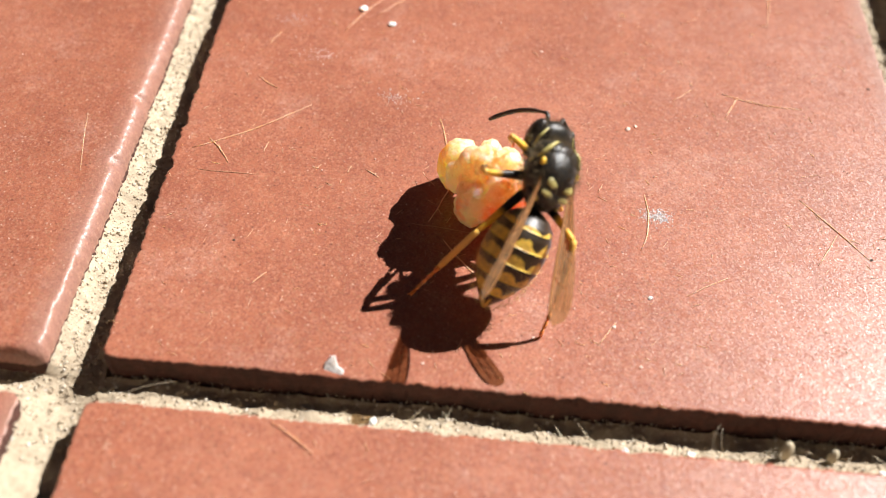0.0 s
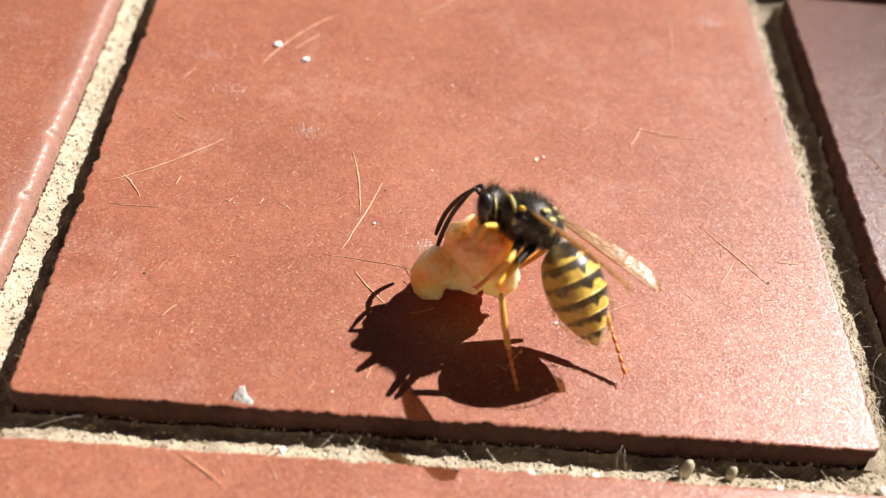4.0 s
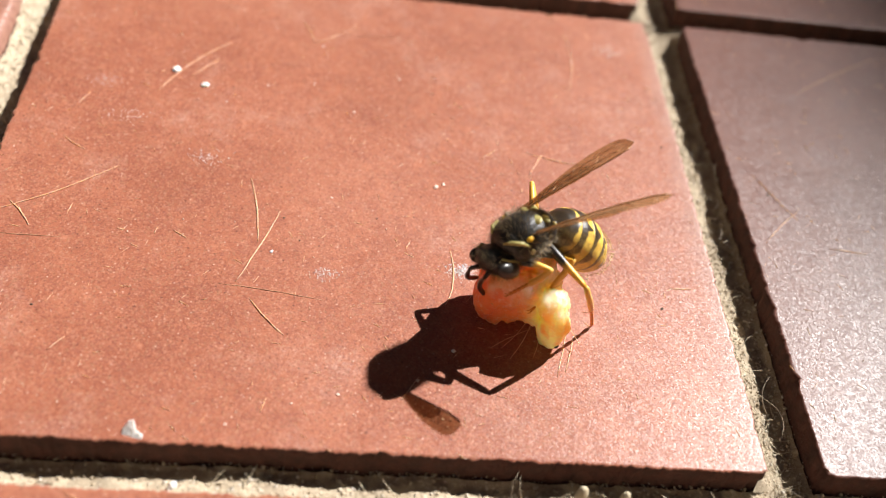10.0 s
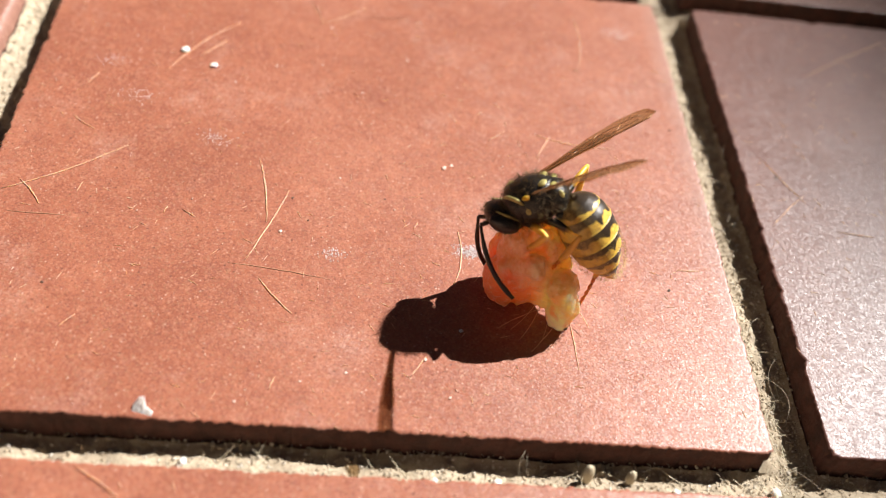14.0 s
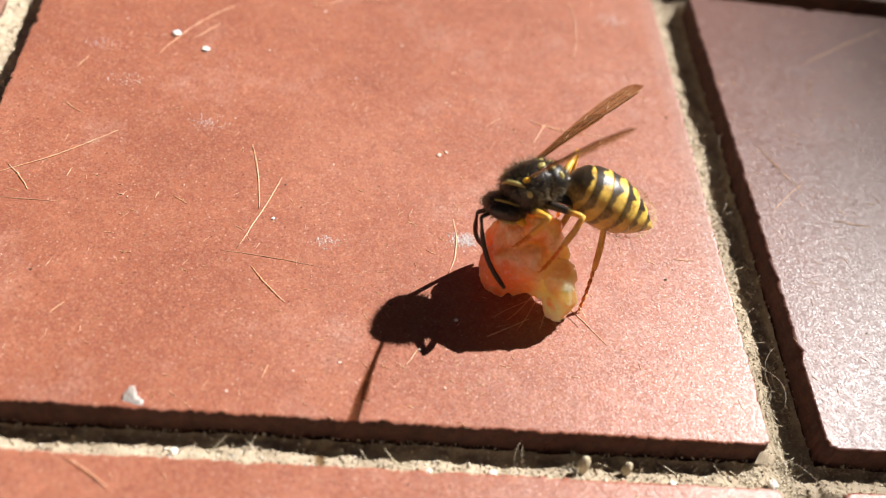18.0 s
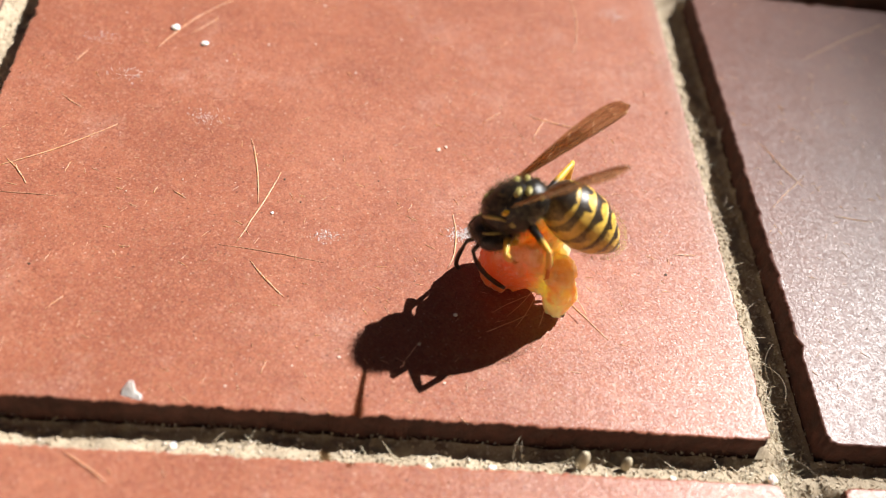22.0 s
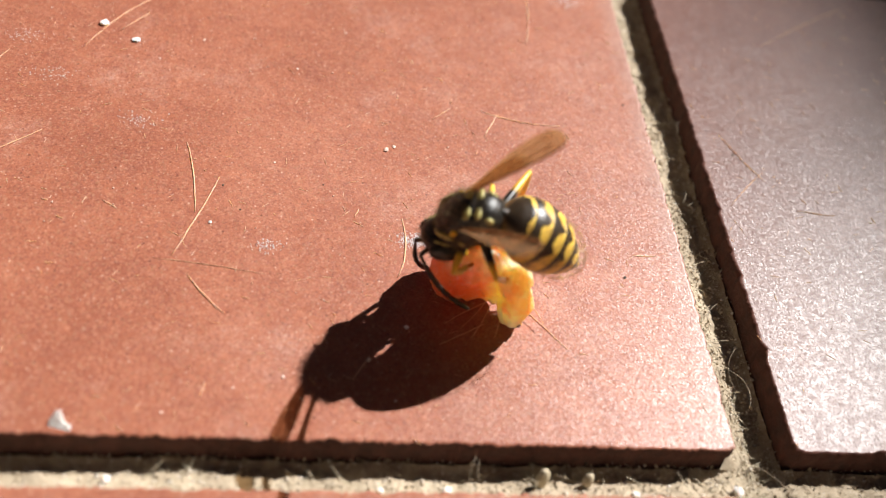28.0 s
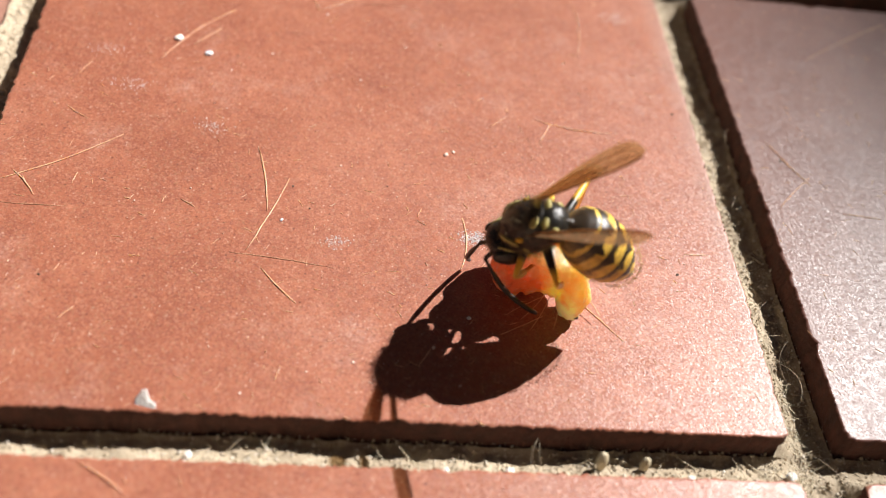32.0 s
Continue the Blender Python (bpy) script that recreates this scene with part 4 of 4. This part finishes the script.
# ---- what moves ----
def motions():
    body = [
        (0, pose(0.03638, 0.01519, 0.01085, 42.7, -26.2, 80.4)),
        (1, pose(0.04047, 0.01463, 0.01014, 40.0, -20.0, 115.8)),
        (2, pose(0.04206, 0.01403, 0.01090, 26.7, -15.4, 130.5)),
        (4.5, pose(0.04408, 0.01458, 0.01028, 33.7, 1.1, 147.3)),
        (5, pose(0.04712, 0.01561, 0.00808, 35.8, -7.9, 144.7)),
        (6, pose(0.04876, 0.01560, 0.00897, 32.5, -10.4, 157.8)),
        (7, pose(0.04996, 0.01863, 0.01102, 19.2, -1.0, -170.2)),
        (7.5, pose(0.05095, 0.02065, 0.01318, 23.3, 6.2, -143.5)),
        (7.8, pose(0.04908, 0.01505, 0.01325, 32.6, 7.4, -143.5)),
        (8, pose(0.04983, 0.01789, 0.01162, 29.1, 7.9, -139.2)),
        (9, pose(0.05020, 0.01747, 0.01131, 19.7, 17.6, -139.8)),
        (10, pose(0.05196, 0.01658, 0.01095, 13.8, 14.1, -147.0)),
        (11, pose(0.05210, 0.01771, 0.01154, 10.2, 18.1, -163.5)),
        (12, pose(0.05161, 0.01772, 0.01128, 16.2, 17.5, -161.6)),
        (13, pose(0.05150, 0.01766, 0.01141, 19.5, 24.4, -161.0)),
        (14, pose(0.05242, 0.01858, 0.01122, 19.6, 27.6, 179.3)),
        (17, pose(0.05249, 0.01796, 0.01113, 27.8, 28.6, -166.9)),
        (18, pose(0.05248, 0.01856, 0.01144, 32.9, 23.8, -169.5)),
        (19, pose(0.05142, 0.01625, 0.01111, 31.5, 24.9, -161.3)),
        (21, pose(0.05092, 0.01526, 0.01152, 22.9, 33.4, -163.3)),
        (23, pose(0.05044, 0.01475, 0.01157, -0.1, 46.6, 172.7)),
        (25, pose(0.05066, 0.01526, 0.01175, -12.6, 44.1, 162.5)),
        (28, pose(0.05085, 0.01437, 0.01154, -18.0, 47.4, 156.3)),
        (30, pose(0.05065, 0.01435, 0.01202, -16.7, 43.3, 150.5)),
        (31, pose(0.04997, 0.01295, 0.01116, -11.6, 48.2, 162.4)),
        (31.7, pose(0.05093, 0.01363, 0.01070, -23.4, 51.8, 154.5)),
        (32, pose(0.05101, 0.01289, 0.01133, -20.5, 40.7, 155.9)),
    ]
    abdomen_turn = {0: (0, -28, 4), 1: (0, -48, 1), 2: (0, -49, 7), 4.5: (0, -36, 11), 5: (0, -21, 8), 6: (0, -22, 1), 7: (0, -50, -1), 7.5: (0, -56, 7), 7.8: (0, -41, 7), 8: (0, -51, 2), 9: (0, -56, 3), 10: (0, -59, 2), 11: (0, -67, 0), 12: (0, -61, 3), 13: (-10, -69, 13), 14: (-14, -79, 15), 17: (-16, -61, 21), 18: (-10, -48, 14), 19: (-21, -67, 24), 21: (-29, -74, 34), 23: (-10, -80, 12), 25: (0, -81, 0), 28: (0, -86, -2), 30: (0, -87, -2), 31: (0, -88, -2), 31.7: (0, -68, 2), 32: (0, -84, 0)}
    head_bend = {0: (52, 5), 1: (54, 8), 2: (49, 8), 4.5: (24, 10), 5: (20, 8), 6: (31, 4), 7: (45, 2), 7.5: (72, 2), 7.8: (30, -6), 8: (33, -4), 9: (35, 4), 10: (47, 11), 11: (37, 11), 12: (44, 11), 13: (38, 10), 14: (49, 11), 17: (51, 10), 18: (56, 7), 19: (65, 8), 21: (54, 13), 23: (53, 19), 25: (45, 21), 28: (34, 28), 30: (37, 29), 31: (35, 28), 31.7: (41, 23), 32: (43, 24)}
    left_wing = {0: (10, -8), 1: (23, -5), 2: (19, 17), 4.5: (18, -6), 5: (11, -5), 6: (9, -5), 7: (26, 9), 7.5: (45, 18), 7.8: (57, 23), 8: (34, 17), 9: (37, 16), 10: (33, 9), 11: (30, 17), 12: (36, 24), 13: (35, 18), 14: (27, 12), 17: (34, 15), 18: (43, 14), 19: (61, 7), 21: (40, 9), 23: (17, -1), 25: (28, -3), 28: (29, 9), 30: (27, 7), 31: (33, 8), 31.7: (26, -6), 32: (13, 0)}
    right_wing = {0: (5, 2), 1: (3, -8), 2: (7, -5), 4.5: (8, -10), 5: (15, 0), 6: (7, -4), 7: (3, -4), 7.5: (17, 19), 7.8: (4, 50), 8: (3, 19), 9: (0, 23), 10: (-19, 18), 11: (-9, 14), 12: (1, 24), 13: (-3, 17), 14: (6, 12), 17: (-1, 13), 18: (1, 16), 19: (9, 5), 21: (6, 3), 23: (12, -5), 25: (9, -4), 28: (-1, 11), 30: (-5, 11), 31: (-3, 6), 31.7: (1, 6), 32: (3, 11)}
    feeler_aim = {1: {0: (4, -35), 1: (-30, -18), 2: (-17, -18), 5: (-22, -57), 6: (-13, -56), 7: (-5, -67), 8: (-60, -45), 9: (-60, -48), 11: (-14, -54), 14: (30, -42), 18: (-6, -33), 20: (-25, -38), 24: (-18, -25), 25.4: (7, -42), 28: (13, -46), 30: (25, -40), 32: (30, -45)},
                  -1: {0: (80, -39), 1: (24, -22), 2: (10, -17), 5: (25, -52), 6: (11, -57), 7: (23, -51), 8: (60, -56), 9: (65, -52), 11: (44, -58), 14: (21, -33), 18: (49, -25), 20: (55, -13), 24: (21, -4), 25.4: (18, -23), 28: (27, -27), 30: (14, -22), 32: (31, -7)}}
    walk(WASP["wasp"], body)
    walk(WASP["abdomen"], [(t, pose(-3.0 * MM, 0, -0.6 * MM, *turn)) for t, turn in abdomen_turn.items()])
    walk(WASP["head"], [(t, pose(2.4 * MM, 0, 0.2 * MM, 0, p, y)) for t, (p, y) in head_bend.items()])
    twist_times = (0, 7.8, 9, 11, 14, 18, 20, 24, 28, 32)
    left_twist = (28, 28, 25, 8, 0, -10, 5, 12, 20, 20)
    right_twist = (-28, -24, -5, 0, -10, -20, -28, -28, -28, -28)
    walk(WASP["wing", 1], [(t, pose(0.3 * MM, 1.5 * MM, 1.1 * MM, float(np.interp(t, twist_times, left_twist)), e, -a)) for t, (a, e) in left_wing.items()])
    walk(WASP["wing", -1], [(t, pose(0.3 * MM, -1.5 * MM, 1.1 * MM, float(np.interp(t, twist_times, right_twist)), e, a)) for t, (a, e) in right_wing.items()])
    for s in (1, -1):
        walk(WASP["feeler", s], [(t, pose(2.6 * MM, s * 0.95 * MM, 1.9 * MM, 0, -e, s * a)) for t, (a, e) in feeler_aim[s].items()])

    # where the hind feet stand, in millimetres of the place
    left_foot = {0: (25.1, 9.0, 0.3), 1: (33.3, 3.7, 0.3), 2: (38.8, 3.4, 0.3), 4.5: (45.5, 3.1, 0.3), 5: (55.9, 5.0, 0.3), 6: (56.4, 4.5, 0.3), 7: (61.5, 20.5, 1.5), 7.5: (63.0, 22.0, 0.3), 7.8: (63.0, 16.5, 12.0), 8: (59.4, 17.5, 0.3),
                 9: (61.3, 16.5, 0.3), 10: (61.0, 15.2, 0.3), 11: (59.4, 14.6, 0.3), 12: (63.0, 8.1, 9.5), 13: (60.4, 15.0, 0.3), 14: (59.0, 15.1, 0.3), 17: (59.2, 13.4, 0.3), 18: (59.4, 13.6, 0.3)}
    right_foot = {0: (37.3, 5.6, 0.3), 1: (43.0, 5.0, 0.3), 2: (50.1, 6.1, 0.3), 4.5: (54.5, 7.3, 0.3), 5: (59.1, 14.3, 0.3), 6: (56.3, 14.8, 0.3)}
    limbs = {key: [] for key in WASP if len(key) == 3}
    for t, m in body:
        back = m.inverted()
        for kind, thigh, shin, foot, hip in (("fore", 3.2, 2.6, 2.2, (1.6, 0.8, -1.5)), ("mid", 3.9, 3.3, 3.0, (-0.2, 0.9, -1.7)), ("hind", 5.4, 5.0, 4.5, (-1.6, 0.9, -1.5))):
            for s in (1, -1):
                root = Vector((hip[0], s * hip[1], hip[2]))
                reach = shin + foot
                if kind == "hind":
                    spot = (left_foot if s > 0 else right_foot).get(t, (58.6, 14.9, 0.3) if s > 0 else (56.0, 19.5, 3.0))
                    aim = (back @ (Vector(spot) * MM)) / MM
                    pole = Vector((-0.5, s * 1.0, 0.9)) if s > 0 or t < 18.5 else back.to_3x3() @ Vector((0.45, 0.6, 0.85))
                    if s < 0 and t < 3:
                        pole = Vector((-0.5, -0.2, 0.9))
                    elif 4 < t < 6.5:
                        pole = back.to_3x3() @ (Vector((-0.5, -0.6, -0.3)) if s > 0 else Vector((0.2, 0.6, 0.0)))
                    elif s > 0 and t > 8.5:
                        pole = back.to_3x3() @ Vector((0.3, 0.1, 0.6) if t == 12 else (0.5, -0.2, -0.6) if t < 18.5 else (0.2, 0.9, 0.1))
                    elif 8.5 < t < 18.5:
                        pole = Vector((-0.6, -0.8, 0.2))
                elif kind == "mid":
                    aim, pole = Vector((1.5, s * 1.7, -7.6)), Vector((-1.0, s * 0.35, 0.1) if 8.5 < t < 18.5 else (-0.6, s * 1.3, 0.35))
                    if s < 0 and t > 18.5:
                        aim = (back @ (Vector((54.0, 19.0, 4.5)) * MM)) / MM
                        pole = back.to_3x3() @ Vector((0.05, 0.65, 0.9))
                else:
                    aim, pole = Vector((3.2, s * 1.0, -4.8)), Vector((-0.7, s * 0.6, 0.1) if 8.5 < t < 18.5 else (0.3, s * 1.2, -0.1))
                line = aim - root
                d = min(max(line.length, reach - thigh + 0.3), thigh + reach - 0.15)
                line.normalize()
                near = (thigh * thigh + d * d - reach * reach) / (2 * d)
                bow = math.sqrt(max(0.0, thigh * thigh - near * near))
                pole = (pole - line * pole.dot(line)).normalized()
                knee = root + line * near + pole * bow
                end = root + line * d

                def along(a, b):
                    x = (b - a).normalized()
                    y = (pole.cross(x)).normalized()
                    z = x.cross(y)
                    turn = Matrix((x, y, z)).transposed().to_4x4()
                    return Matrix.Translation(a * MM) @ turn

                limbs[kind, s, "thigh"].append((t, along(root, knee)))
                limbs[kind, s, "shin"].append((t, along(knee, end)))
    for key, rows in limbs.items():
        walk(WASP[key], rows)

    for thing, rows in zip(DRAGGED, (
            ((0, 62.5, 25.6, -51.6), (6.9, 62.5, 25.6, -51.6), (7.4, 61.0, 22.0, -75), (7.8, 59.0, 19.6, -98), (9, 58.9, 18.6, -104), (12, 58.6, 17.2, -104), (17, 55.5, 17.0, -52), (32, 55.5, 16.8, -50)),
            ((0, 65.6, 21.3, -121), (6.9, 65.6, 21.3, -121), (7.4, 61.6, 20.0, -90), (7.8, 60.4, 18.5, -85), (9, 59.3, 15.0, -100), (12, 58.4, 14.2, -110), (17, 54.0, 12.3, -150), (32, 54.0, 12.2, -150)))):
        walk(thing, [(t, pose(x * MM, y * MM, 0.0, 0, 0, a)) for t, x, y, a in rows])

    # the lump is turned and dragged until it is left lying
    walk(FOOD, [(t, pose(x * MM, y * MM, z * MM, 0, tip, turn)) for t, x, y, z, tip, turn in (
        (0, 31.0, 20.6, 0.0, 0, -178), (1, 33.5, 19.2, 0.2, 3, -168), (2, 35.5, 18.6, 0.3, 5, -146), (4.5, 40.2, 14.6, 0.6, 10, -98), (5, 42.2, 13.8, 0.6, 10, -88), (6, 44.6, 13.2, 0.6, 10, -80),
        (7, 49.6, 16.2, 0.4, 6, -48), (7.5, 54.7, 21.6, 0.2, 3, -40), (7.8, 53.4, 16.3, 0.0, 0, -4), (8, 53.2, 16.2, 0.0, 0, 0), (14, 53.4, 16.0, 0.0, 0, 0), (19, 53.5, 15.8, 0.0, 0, 0), (32, 53.5, 15.6, 0.0, 0, 0))])


motions()
